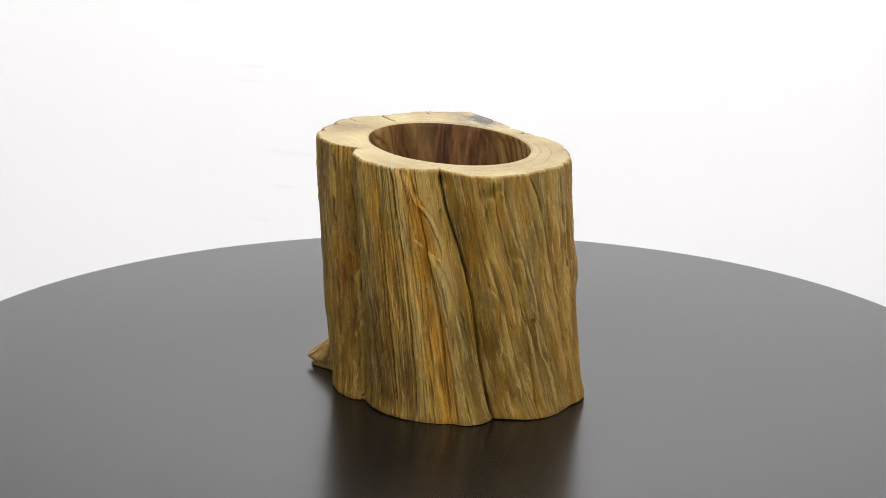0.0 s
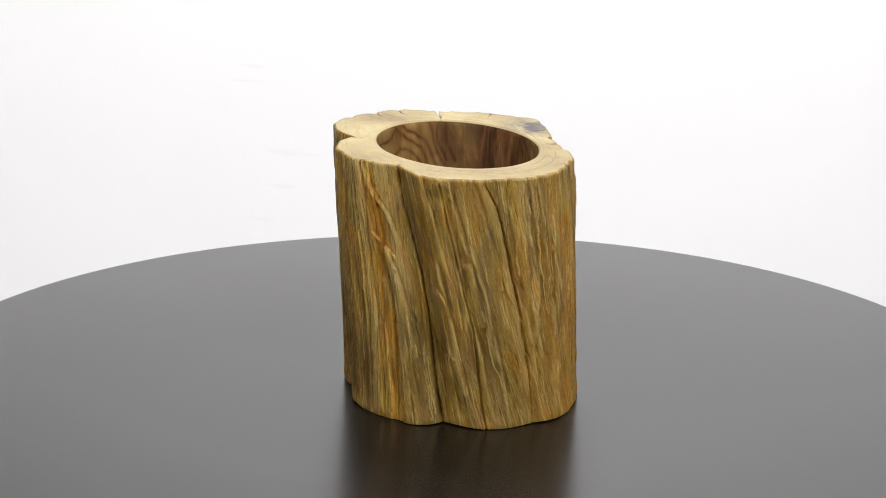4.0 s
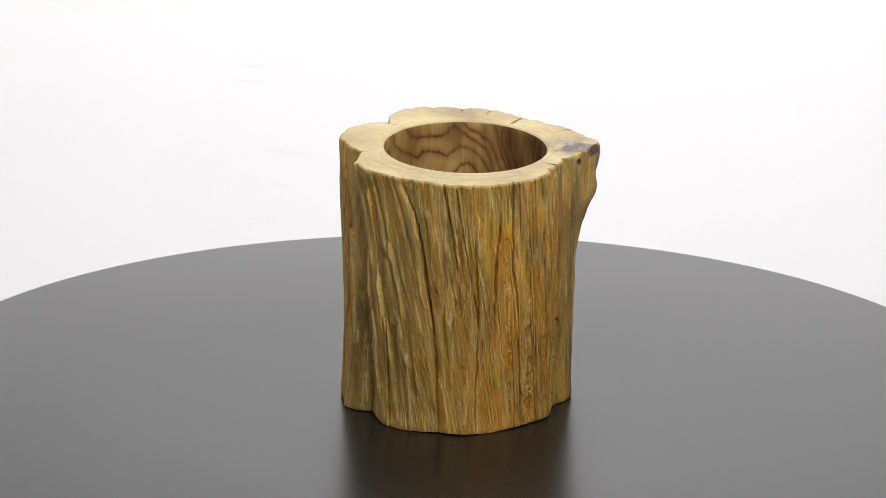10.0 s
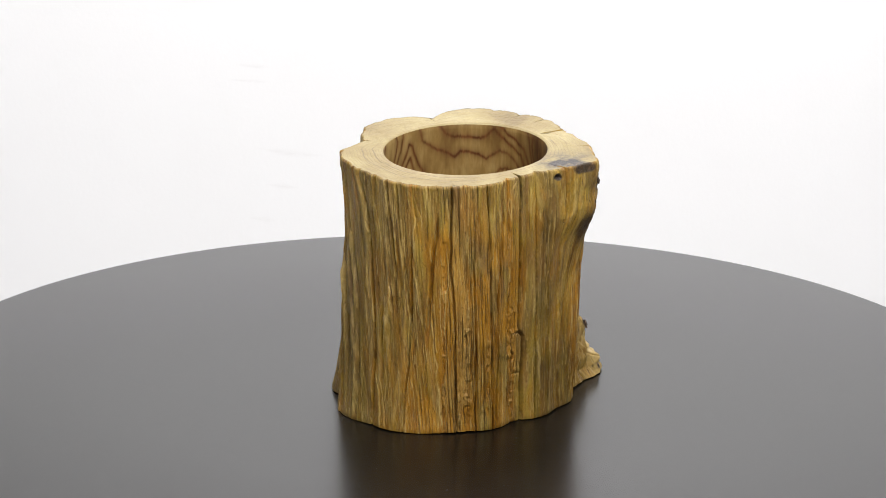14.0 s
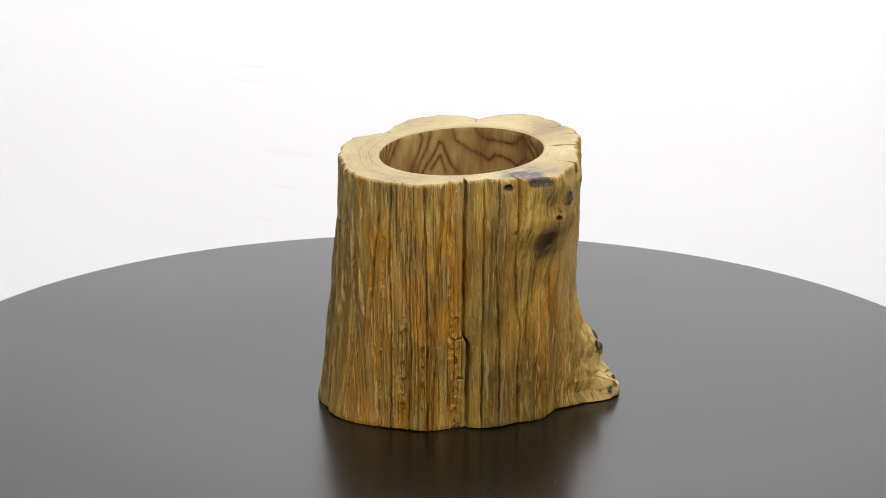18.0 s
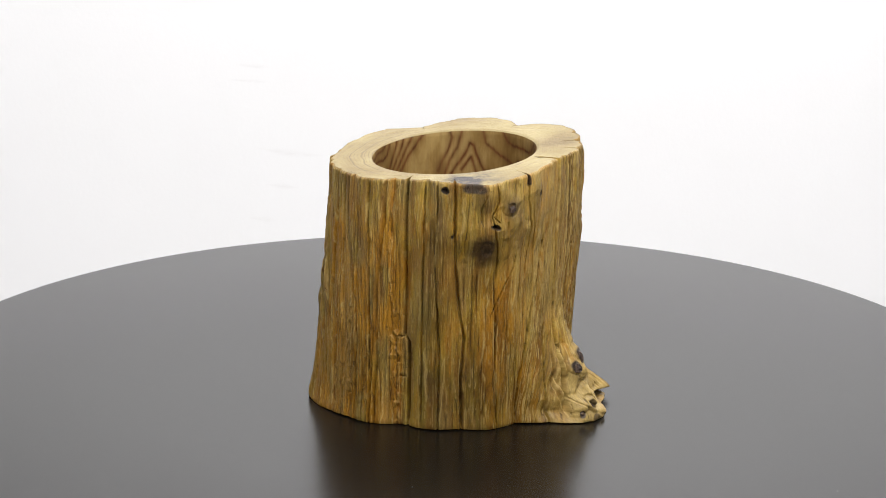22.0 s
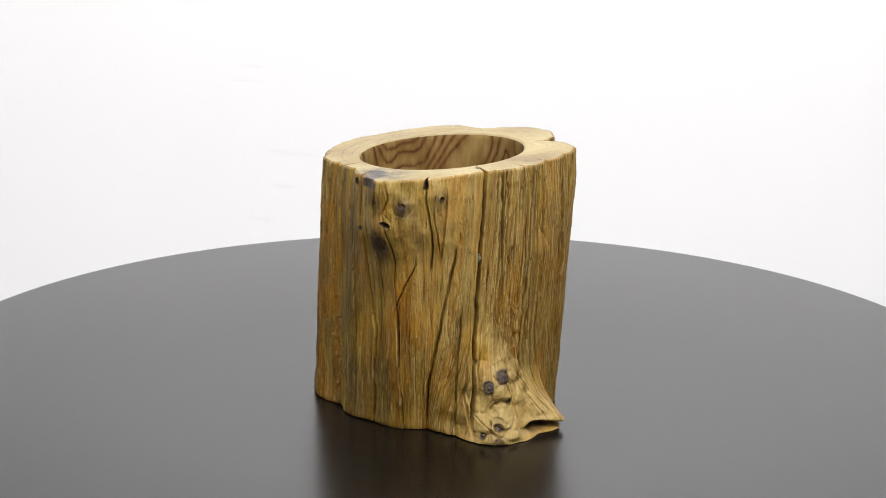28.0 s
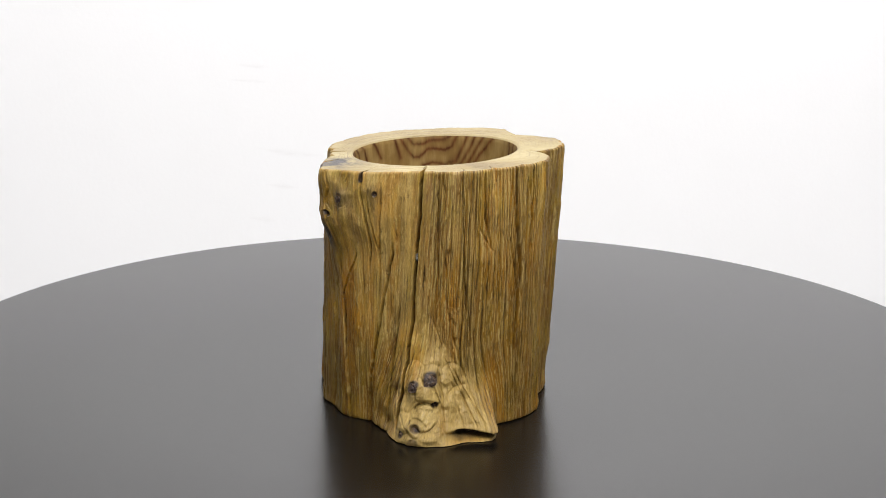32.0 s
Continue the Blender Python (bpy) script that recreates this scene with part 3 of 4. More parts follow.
# fine checks all round
FINE_CRACKS = [
    (3.4, 0.5, 0.3, "0:62 50:62 95:60"), (3.0, 0.5, 0.4, "0:-8 70:-6 150:-16"), (3.4, 0.6, 0.6, "0:-45 60:-50 150:-68"), (2.8, 0.5, 0.4, "0:-88 60:-94 150:-112"),
    (3.4, 0.6, 0.5, "0:-106 70:-112 150:-121"), (3.2, 0.5, 0.4, "0:-140 150:-146"), (3.2, 0.5, 0.5, "0:176 150:172"), (2.8, 0.45, 0.3, "0:22 60:22 110:21"),
    (2.4, 0.7, 0.4, "0:31.8 30:32.4 58:33 83:32.4 103:33.8 127:35.7 155:35.6"), (2.0, 0.5, 0.3, "0:30 30:30.6 60:31.4"), (2.4, 0.6, 0.4, "37:143.6 59:144 85:142"), (1.0, 0.7, 0.4, "105:153.5 112:150 119:147.5"), (3.0, 0.5, 0.3, "0:54 60:54 150:55"), (2.6, 0.5, 0.3, "70:131 110:130 150:130"), (3.0, 0.5, 0.3, "50:143 100:141 150:140"),
    (2.6, 0.5, 0.3, "128:78 136:78 143:79"), (2.2, 0.6, 0.2, "3:116 20:113.5 40:115"), (2.0, 0.6, 0.2, "4:133 20:132 32:129"), (1.6, 0.5, 0.2, "12:144 30:138 44:133"),
    (1.6, 0.5, 0.2, "10:148 24:142 40:136"), (2.2, 0.6, 0.2, "8:121 14:117 26:114.5"), (2.6, 0.7, 0.5, "6:133.4 10.6:133.1 23.5:132.5 37:130.9"), (1.6, 0.5, 0.3, "20:119 38:118.7"), (1.3, 0.7, 0.3, "10:147.5 25:144.1 42:139.5 58:136.4"), (1.1, 0.6, 0.3, "8:145 22:141 40:137"), (1.0, 0.6, 0.3, "6:141 20:138 34:135"),
]
# flakes that came away: depth in millimetres, from and to height, angle of both edges along it
HOLLOWS = [(1.1, 104, 141, "100:-109.5 119:-111 134:-111.8 145:-113", "104:-93.5 118:-99.5 125:-103.2 131:-107.8 139:-111.9"), (1.2, -9, 100, "0:-92.5 35:-96.6 56:-101.4 78:-105.4 99:-109", "0:-84 34:-87 56:-91.5 76:-94 99:-101.5")]
# short breaks across the grain: from and to angle, height and depth in millimetres
LEDGES = [(42, 46.5, 56.5, 1.2), (42, 46.5, 31, 0.6)]
# curved grooves: angle and height of the centre, radius in millimetres, from and to in degrees, depth, half width
ARCS = [(126.4, 14.8, 6.9, 12, 168, 3.2, 0.8), (124, 8.5, 4.8, -180, 180, 1.2, 0.9), (126.4, 14.8, 7.6, 200, 340, 1.4, 0.9), (140, 18, 10, 60, 170, 1.0, 0.9), (127, 26, 9.0, -60, 40, 1.0, 1.0), (89.5, 137, 6.0, -180, 0, 0.4, 0.6)]
# knots: angle, height, radius of the stain in millimetres, strength of the stain, depth of the pit, height of the boss round it, width to height
STAINS = [(64.3, 147.5, 2.3, 1.0, 3.0, 0.3, 1.0), (75.5, 150.5, 5.2, 0.95, 0.8, 0.5, 1.5), (78, 141, 8.5, 0.4, 0.0, 0.8, 0.9), (79.3, 113, 11.0, 0.6, 0.3, 1.4, 0.9), (80, 112, 8.0, 0.6, 0.6, 0.6, 0.8), (80.3, 112.5, 5.4, 0.9, 0.8, 0.3, 0.8), (80.5, 105, 8, 0.4, 0.0, 0.5, 0.7), (83, 126, 2.3, 1.0, 5.0, 0.5, 1.8), (89.5, 137, 2.6, 0.75, 1.6, 1.6, 1.1),
          (89.5, 136, 7, 0.55, 0.0, 1.0, 0.9), (98.2, 148.5, 2.4, 1.0, 3.0, 1.0, 0.6), (104.3, 139.7, 1.7, 1.0, 2.6, 0.8, 0.6), (67.5, 120, 1.2, 1.0, 2.0, 0.0, 1.0), (104, 140, 7, 0.42, 0.0, 1.2, 0.7), (92, 133, 9, 0.35, 0.0, 0.3, 0.9),
]
# knots of the root, and dark marks in its hollow
ROOT_STAINS = [(128, 35, 5.0, 1.0, 1.2, 2.6, 1.0), (122, 31, 3.6, 1.0, 0.9, 2.0, 0.9), (130, 20.3, 2.2, 1.0, 2.8, 0.8, 0.9), (124, 8.5, 3.2, 0.8, 2.4, 1.6, 1.2), (119, 4.5, 2.4, 1.0, 1.4, 1.0, 0.8), (123.5, 1.5, 2.6, 0.7, 0.5, 0.2, 1.4),
          (138.5, 4.2, 1.6, 0.8, 0.0, 0.0, 4.0), (145, 2.5, 1.6, 0.6, 0.0, 0.0, 2.5), (130, 35, 6.5, 0.3, 0.0, 0.4, 1.0)]
# smooth bosses: angle, height, radius and rise in millimetres
BOSSES = [(126.3, 14.5, 8.5, 4.6), (127, 27, 7, 2.2), (77.5, 142.5, 9, 0.6), (92, 128, 9, 1.5), (97, 119, 9, 1.1), (86, 121, 9, 0.9), (101.5, 143, 9, 0.9), (108, 128, 10, 0.7), (137, 22, 8, 1.4), (116, 20, 6, 1.6), (120, 10, 5, 1.8), (130.5, 12, 6, 1.8), (133, 30, 6, 1.2), (121.5, 38, 6, 1.2), (128, 36, 6, 1.6), (122, 31, 5, 1.4), (136, 33, 7, 1.4), (141, 26, 6, 1.2), (148.5, 100, 13, 1.2)]
# hard knots that sit in their sockets: angle, height, radius and rise in millimetres
KNOTS = [(128, 35, 4.0, 1.3), (122, 31, 2.9, 1.0), (130, 20.3, 1.5, 0.6), (124, 8.5, 2.4, 0.8), (119, 4.5, 1.9, 0.8), (89.5, 137, 2.0, 0.7)]
# strips of small flaking beads: angle, half width in millimetres, from and to height
BEADS = [(8.3, 1.3, -5, 105), (18.5, 2.2, -5, 88), (15.0, 0.9, -5, 60), (41.5, 2.4, -5, 75), (39.0, 1.2, 40, 150), (27.5, 1.0, 10, 60), (136, 6.0, 44, 78)]


def stump_shape(tt, s):
    """Radius and heights of the weathered side: tt is the grain angle at the top, s the height from 0 to 1."""
    rng = np.random.RandomState(7)
    th = tt + around(TWIST_LINE, tt) * (1 - s)
    fan = np.clip((tt - 134) / 36.0, -1, 1)
    th = th + 6.0 * np.sin(np.pi * fan) * smooth(58, 4, s * 152.0)
    th = (th + 180) % 360 - 180
    turn = around(TWIST_LINE, tt)
    rt, rb = around(TOP_LINE, th - turn * (1 - s)), around(FOOT_LINE, th + turn * s)
    z = s * 152.0
    r = rb + (rt - rb) * s
    r -= around(WAIST_LINE, th) * np.sin(np.pi * np.clip(s, 0, 1)) ** 0.8
    root = around(ROOT_LINE, th, False) * (1 + 0.06 * np.sin(z / 3.5 + th / 5))
    crag = np.random.RandomState(23)
    root = root + smooth(2, 14, root) * (1.8 * cells(crag, ((tt + 180) / 360) % 1, s, 60, 20) + 1.0 * cells(crag, ((tt + 180) / 360) % 1, s, 150, 46))
    toe = smooth(136, 146, th) * smooth(158, 152, th)
    r += root * np.clip(1 - np.maximum(z - 5.0 * toe, 0) / around(ROOT_HEIGHT, th, False), 0, 1) ** (1.35 + 0.5 * toe)
    r += around(BURL_LINE, th, False) * (0.3 * smooth(70, 105, z) + 0.8 * smooth(101, 127, z)) + 3.5 * np.exp(-(((th - 84) / 7.0) ** 2)) * smooth(134, 148, z)
    r -= 2.6 * np.exp(-(((th + 66) / 9.0) ** 2)) * smooth(78, 104, z) * smooth(149, 138, z)
    r += 0.8 * smooth(12, 0, z)
    u = ((tt + 180) / 360) % 1
    foot_skin = smooth(-8, 24, 62 - 2.4 * np.abs(th - 131) - z)
    burl_skin = np.exp(-np.abs((th - 96) / 25.0) ** 3) * smooth(85, 112, z)
    clean = (1 - 0.8 * foot_skin) * (1 - 0.62 * burl_skin)
    wander = cells(rng, u, s, 60, 5) * 0.0014
    uw = u + wander
    comb = np.clip(around(COMB_LINE, th - turn * (1 - s)) + 0.22 * cells(rng, uw, s, 50, 4), 0, 1)
    comb = comb * (1 - 0.85 * foot_skin)
    calm = np.clip(around(CALM_LINE, th - turn * (1 - s)) + 0.3 * cells(rng, uw, s, 24, 3), 0, 1)
    comb = comb * (1 - 0.4 * calm)
    back = smooth(84, 104, np.abs(th)) * smooth(205, 170, th % 360) * (th > 0)
    d = 0.55 * cells(rng, uw, s, 46, 4)
    for n, rise in ((54, 1.0), (128, 0.3)):
        x = (u * n + 0.4 * cells(rng, u, s, n, 4) + 0.1 * cells(rng, u, s, 3 * n, 22)) % 1.0
        d += rise * (1.15 - 0.8 * comb) * (1 - 0.45 * calm) * np.clip(0.35 + cells(rng, u, s, n, 6), 0, 1) * (x - smooth(0.86, 1.0, x) - 0.3)
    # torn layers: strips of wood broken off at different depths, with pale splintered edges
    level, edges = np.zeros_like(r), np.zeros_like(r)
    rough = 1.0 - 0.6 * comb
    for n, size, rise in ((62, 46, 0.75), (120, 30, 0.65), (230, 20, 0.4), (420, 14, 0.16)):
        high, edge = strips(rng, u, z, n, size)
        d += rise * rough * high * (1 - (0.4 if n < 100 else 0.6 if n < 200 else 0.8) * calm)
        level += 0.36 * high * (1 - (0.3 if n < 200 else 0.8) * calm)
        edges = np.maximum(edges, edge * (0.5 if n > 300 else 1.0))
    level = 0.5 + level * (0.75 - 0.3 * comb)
    # hairline checks along the grain, each with its own length and depth, cut in and coloured dark
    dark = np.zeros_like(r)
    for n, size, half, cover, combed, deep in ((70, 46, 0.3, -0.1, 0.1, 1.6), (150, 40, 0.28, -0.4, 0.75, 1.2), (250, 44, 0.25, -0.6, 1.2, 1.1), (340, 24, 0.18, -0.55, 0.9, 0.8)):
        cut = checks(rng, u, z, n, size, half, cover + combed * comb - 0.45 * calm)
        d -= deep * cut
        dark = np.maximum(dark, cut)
    fleck = np.clip(1.1 * edges * smooth(-0.2, 0.3, cells(rng, u, s, 150, 12) + 0.3 * cells(rng, u, s, 400, 50)), 0, 1) * (1 - dark) * (1 - 0.5 * comb) * (1 - 0.4 * calm)
    for n, size, half, cover in ((170, 9, 0.42, -0.1), (300, 6, 0.26, 0.0)):
        dash = checks(rng, u, z, n, size, half, cover + 0.8 * cells(rng, u, s, 18, 5) - 0.3 * comb - 0.35 * calm - 0.1 + 0.6 * back)
        d += 0.3 * dash
        fleck = np.maximum(fleck, (0.45 + 0.5 * back) * dash * (1 - dark))
    d += (0.12 + 0.4 * comb) * (1 - 0.6 * calm) * (np.abs(cells(rng, uw, s, 230, 10)) - 0.4)
    d += 0.12 * (1 - 0.6 * calm) * cells(rng, uw, s, 420, 20)
    d += 0.08 * cells(rng, uw, s, 700, 60)
    low = 0.35 + 0.65 * smooth(0.0, 6.0, z)
    r += 0.72 * d * clean * low * (0.4 + 0.6 * smooth(1.0, 0.97, s))
    # pale torn crests lightened to read as lit, their lee shaded in colour
    crest, lee_shade = np.zeros_like(r), np.zeros_like(r)
    tear = 0.3 * cells(rng, u, s, 150, 12) + 0.15 * cells(rng, u, s, 300, 40)
    for rise, before, behind, gap, path in RIDGES + SPLINTERS:
        zc, ac = line(path)
        off = ((th - np.interp(z, zc, ac) + 180) % 360 - 180) * np.pi / 180 * r + tear
        ends = smooth(zc[0] - 4, zc[0] + 10, z + (99 if zc[0] < 9 else 0)) * smooth(zc[-1] + 1, zc[-1] - (4 if behind < before else 8), z - (99 if zc[-1] > 145 else 0))
        var = 0.8 + 0.3 * np.interp(z, np.arange(0, 170, 14), rng.uniform(-1, 1, 13))
        r += rise * ends * var * low * np.where(off < 0, np.exp(-((off / before) ** 2)), np.exp(-((off / behind) ** 2)))
        r -= 0.55 * gap * ends * var * low * np.exp(-(((off - (2.2 * behind if behind < before else -1.9 * before)) / ((1.6 if rise > 1.35 else 0.75) * min(behind, before))) ** 2))
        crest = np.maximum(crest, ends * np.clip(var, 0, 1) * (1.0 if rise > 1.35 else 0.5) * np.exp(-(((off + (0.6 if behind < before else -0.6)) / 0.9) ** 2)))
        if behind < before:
            lee_shade = np.maximum(lee_shade, ends * np.clip(var, 0, 1) * smooth(0.0, 0.5, off) * smooth(4.6, 1.0, off) * (rise > 1.3))
    near_top = smooth(118, 152, z)
    for a, depth, half in NOTCHES:
        off = ((th - a + 180) % 360 - 180) * np.pi / 180 * r
        r -= depth * near_top ** 2 * np.exp(-np.abs(off / half) ** 1.5)
    r -= 0.9 * near_top ** 4 * np.clip(cells(rng, u, s * 0, 70, 2) + 0.2, 0, 1)
    r += foot_skin * (1.0 * cells(rng, u, s, 70, 22) + 0.7 * cells(rng, u, s, 150, 45) + 0.35 * cells(rng, u, s, 300, 90))
    r += burl_skin * (0.7 * cells(rng, u, s, 40, 8) + 0.35 * cells(rng, u, s, 110, 30) + 0.2 * cells(rng, u, s, 280, 60))
    bead, strip = np.zeros_like(r), np.zeros_like(r)
    for a, half, z0, z1 in BEADS:
        off = ((th - a + 180) % 360 - 180) * np.pi / 180 * r
        w = np.exp(-(off / half) ** 2) * smooth(z0 - 6, z0 + 6, z) * smooth(z1 + 8, z1 - 8, z)
        blob = smooth(-0.05, 0.4, cells(rng, u, s, 190, 40))
        r += w * ((0.85 if a < 100 else 0.45) * blob + 0.45 * cells(rng, u, s, 330, 80) - 0.6)
        bead = np.maximum(bead, w * blob)
        strip = np.maximum(strip, np.clip(1.3 * w, 0, 1) * (1 - 0.75 * blob))
    ragged = 1.6 * cells(rng, u, s, 120, 14)
    for depth, half, lip, path in CRACKS + BURL_CRACKS + BACK_CRACKS + FINE_CRACKS:
        zc, ac = line(path)
        centre = np.interp(z, zc, ac)
        wig = 0.28 * np.interp(z, np.arange(0, 170, 6), rng.uniform(-1, 1, 29))
        off = ((th - centre - wig + 180) % 360 - 180) * np.pi / 180 * r
        ends = smooth(zc[0] - 8, zc[0] + 6, z + (99 if zc[0] == 0 else 0)) * smooth(zc[-1] + 8, zc[-1] - 6, z)
        var = 0.85 + 0.25 * np.interp(z, np.arange(0, 170, 9), rng.uniform(-1, 1, 19))
        ends = ends * (1.0 if depth > 5 else 0.3 + 0.7 * smooth(151, 145, z))
        r -= depth * ends * var * low * np.exp(-np.abs(off / half) ** (2.6 if half < 1.5 else 1.5))
        r += lip * ends * np.exp(-((off + half * 2.2) / (half * 1.3)) ** 2)
    for a0, a1, h, depth in LEDGES:
        w = smooth(a0 - 1, a0 + 1.5, th) * smooth(a1 + 1, a1 - 0.5, th)
        off = z - h - 1.2 * np.sin(th * 0.4) - 0.5 * np.sin(th * 0.9)
        r -= depth * w * np.exp(-(off / 0.7) ** 2)
        r += 0.5 * depth * w * np.exp(-((off - 2.2) / 1.6) ** 2)
    bare = np.zeros_like(r)
    for depth, z0, z1, one, other in HOLLOWS:
        left, right = np.interp(z, *line(one)) + 0.2 * ragged, np.interp(z, *line(other)) + 0.2 * ragged
        w = smooth(left, left + 1.4, th) * smooth(right, right - 1.4, th) * smooth(z0 - 0.8, z0 + 0.8, z + 0.8 * (th + 103) * (z0 > 0) + 1.2 * ragged) * smooth(z1 + 5, z1 - 5, z)
        r -= depth * w
        bare = np.maximum(bare, w)
    # the deeper curved grooves also get their shade as colour
    crease_shade = np.zeros_like(r)
    for a, h, size, g0, g1, depth, half in ARCS:
        px, pz = ((th - a + 180) % 360 - 180) * np.pi / 180 * r, z - h
        turn = (np.degrees(np.arctan2(pz, px)) - g0) % 360
        on = smooth(0, 15, turn) * smooth(g1 - g0, g1 - g0 - 15, turn) if g1 - g0 < 355 else 1.0
        groove = on * np.exp(-((np.hypot(px, pz) - size * (1 + 0.1 * cells(rng, u, s, 80, 30))) / half) ** 2)
        r -= depth * groove
        crease_shade = np.maximum(crease_shade, groove * (depth > 1.1))
    stain = np.zeros_like(r)
    for a, h, size, rise in BOSSES:
        dist = np.hypot(((th - a + 180) % 360 - 180) * np.pi / 180 * r, z - h)
        r += rise * (np.exp(-(dist / (size * 0.62)) ** 2) - (0.25 if size < 9 else 0.0) * np.exp(-((dist - size * (1.0 + 0.12 * cells(rng, u, s, 60, 30))) / (size * 0.12)) ** 2))
    for a, h, size, power, pit, boss, wide in STAINS + ROOT_STAINS:
        off = ((th - a + 180) % 360 - 180) * np.pi / 180 * r
        dist = np.hypot(off / math.sqrt(wide), (z - h + 0.25 * off * (wide > 1.5)) * math.sqrt(wide))
        if h < 60:
            # on the sloping root the knots stay round on the wood itself
            k = np.argmin(np.abs(off) + np.abs(z - h))
            dist = np.hypot(dist, r - r.reshape(-1)[k])
        dist = dist + 0.2 * size * cells(rng, u, s, 110, 60)
        spot = power * smooth(size * 1.2, size * (0.75 if power > 0.6 else 0.2), dist)
        stain = np.maximum(stain, spot) if power > 0.6 else 1 - (1 - stain) * (1 - spot)
        r += 1.3 * boss * np.exp(-(dist / (size * 1.5)) ** 2) - pit * np.exp(-(dist / (size * 0.7)) ** 4)
    hollow = np.hypot((th - 142.3) * np.pi / 180 * r * 0.175, z - 3.2 + 0.1 * (th - 142.3)) + 0.6 * cells(rng, u, s, 260, 50)
    r -= 10.0 * np.exp(-(hollow / 2.3) ** 4) * (0.3 + 0.7 * smooth(0.6, 2.6, z))
    # the hollow is also coloured dark under its lip
    stain = np.maximum(stain, 0.95 * np.exp(-((hollow / 2.5) ** 4)) * smooth(0.6, 1.8, z + 0.9 * cells(rng, u, s, 200, 60)))
    r += 1.4 * np.exp(-(((th - 142) / 7.0) ** 2 + ((z - 6.8) / 1.6) ** 2))
    warm = 1.7 * np.exp(-(((th - 87) / 6.5) ** 2 + ((z - 60) / 28.0) ** 2)) + 0.9 * np.exp(-(((th - 8) / 10.0) ** 2 + ((z - 62) / 40.0) ** 2)) + 0.4 * np.exp(-(((th - 165) / 20.0) ** 2 + ((z - 60) / 60.0) ** 2))
    for a, half in ((12.0, 3.0), (16.5, 2.0), (41, 2.5), (8.0, 1.5), (100, 2.0)):
        warm += 0.8 * np.exp(-(((th - a) * np.pi / 180 * r) / half) ** 2) * smooth(125, 70, z)
    rust = np.zeros_like(r)
    for a, half, z0, z1 in ((32.6, 1.6, 0, 110), (-7, 1.5, 70, 108), (2, 1.6, 42, 106), (-4, 1.2, 30, 60), (47, 2.0, 60, 95)):
        rust = rust + 0.9 * np.exp(-(((th - a - 0.04 * (z - 80)) * np.pi / 180 * r) / half) ** 2) * smooth(z0 - 6, z0 + 8, z) * smooth(z1 + 8, z1 - 8, z)
    rust = rust + 0.8 * np.exp(-(((th - 141) / 7.0) ** 2 + ((z - 0.8) / 1.8) ** 2)) + 0.5 * np.exp(-(((th - 133.5) / 2.0) ** 2 + ((z - 9) / 5.0) ** 2))
    warm += 1.5 * around(WARM_LINE, th) * smooth(-0.5, 0.7, cells(rng, uw, s, 60, 6)) * smooth(160, 90, z)
    warm += 0.3 * smooth(0.25, 0.8, cells(rng, uw, s, 40, 3)) + 1.2 * strip
    reach = 66 - 2.3 * np.abs(th - 130) * np.where(th > 130, 1.0, 1.35) - z + 16 * cells(rng, uw, s, 90, 6)
    pale = 0.9 * smooth(-14, 26, reach) + 0.35 * smooth(0.3, 0.8, cells(rng, uw, s, 70, 5))
    pale = pale + 0.3 * crest + 0.25 * bead
    # splintered pale wood along the crests, brightened to stand in for lit edges
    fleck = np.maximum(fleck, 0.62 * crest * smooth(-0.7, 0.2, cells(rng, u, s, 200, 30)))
    warm, dark, fleck = warm + 0.6 * bare, dark * (1 - 0.7 * bare), fleck * (1 - 0.6 * bare)
    fleck, dark, level = fleck * (0.25 + 0.75 * clean), dark * clean, 0.6 + (level - 0.6) * clean
    pale = pale + 0.55 * np.exp(-((((th + 122.4) * 1.08) / 2.2) ** 2 + ((z - 32.7) / 2.0) ** 2)) * smooth(-0.2, 0.4, cells(rng, u, s, 500, 120))
    shade = np.zeros_like(r)
    for bleach, dim, orange, half, path in STRIPS + MORE_STRIPS:
        zc, ac = line(path)
        off = ((th - np.interp(z, zc, ac) + 180) % 360 - 180) * np.pi / 180 * r + ragged
        on = np.exp(-((off / half) ** 4)) * smooth(zc[0] - 10, zc[0] + 8, z + (99 if zc[0] < 9 else 0)) * smooth(zc[-1] + 8, zc[-1] - 8, z - (99 if zc[-1] > 145 else 0))
        pale, shade, warm = pale + bleach * on, shade + dim * on, warm + orange * on
    tone = shade + 0.85 * around(TONE_LINE, th) + 0.12 * cells(rng, uw, s, 34, 4) + 0.1 * cells(rng, uw, s, 90, 6)
    core = ((th - 85.5 - 0.09 * (z - 60)) * np.pi / 180 * r + 2.5 * cells(rng, u, s, 160, 14)) / 6.0
    rust = rust + np.exp(-(core ** 2)) * smooth(12, 40, z) * smooth(104, 78, z) + 0.65 * strip
    pale = pale * (1 - 0.9 * np.clip(rust - 0.65 * strip, 0, 1))
    # shade of the grooves and behind the ridges is painted into the tone
    tone = tone * (1 - 0.75 * smooth(-10, 24, reach)) + 0.5 * crease_shade + 0.3 * lee_shade
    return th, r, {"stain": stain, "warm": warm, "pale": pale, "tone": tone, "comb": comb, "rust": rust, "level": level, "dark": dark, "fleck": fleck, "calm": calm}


def top_height(x, y):
    return 0.15285 - 0.0755 * x + 0.0125 * y


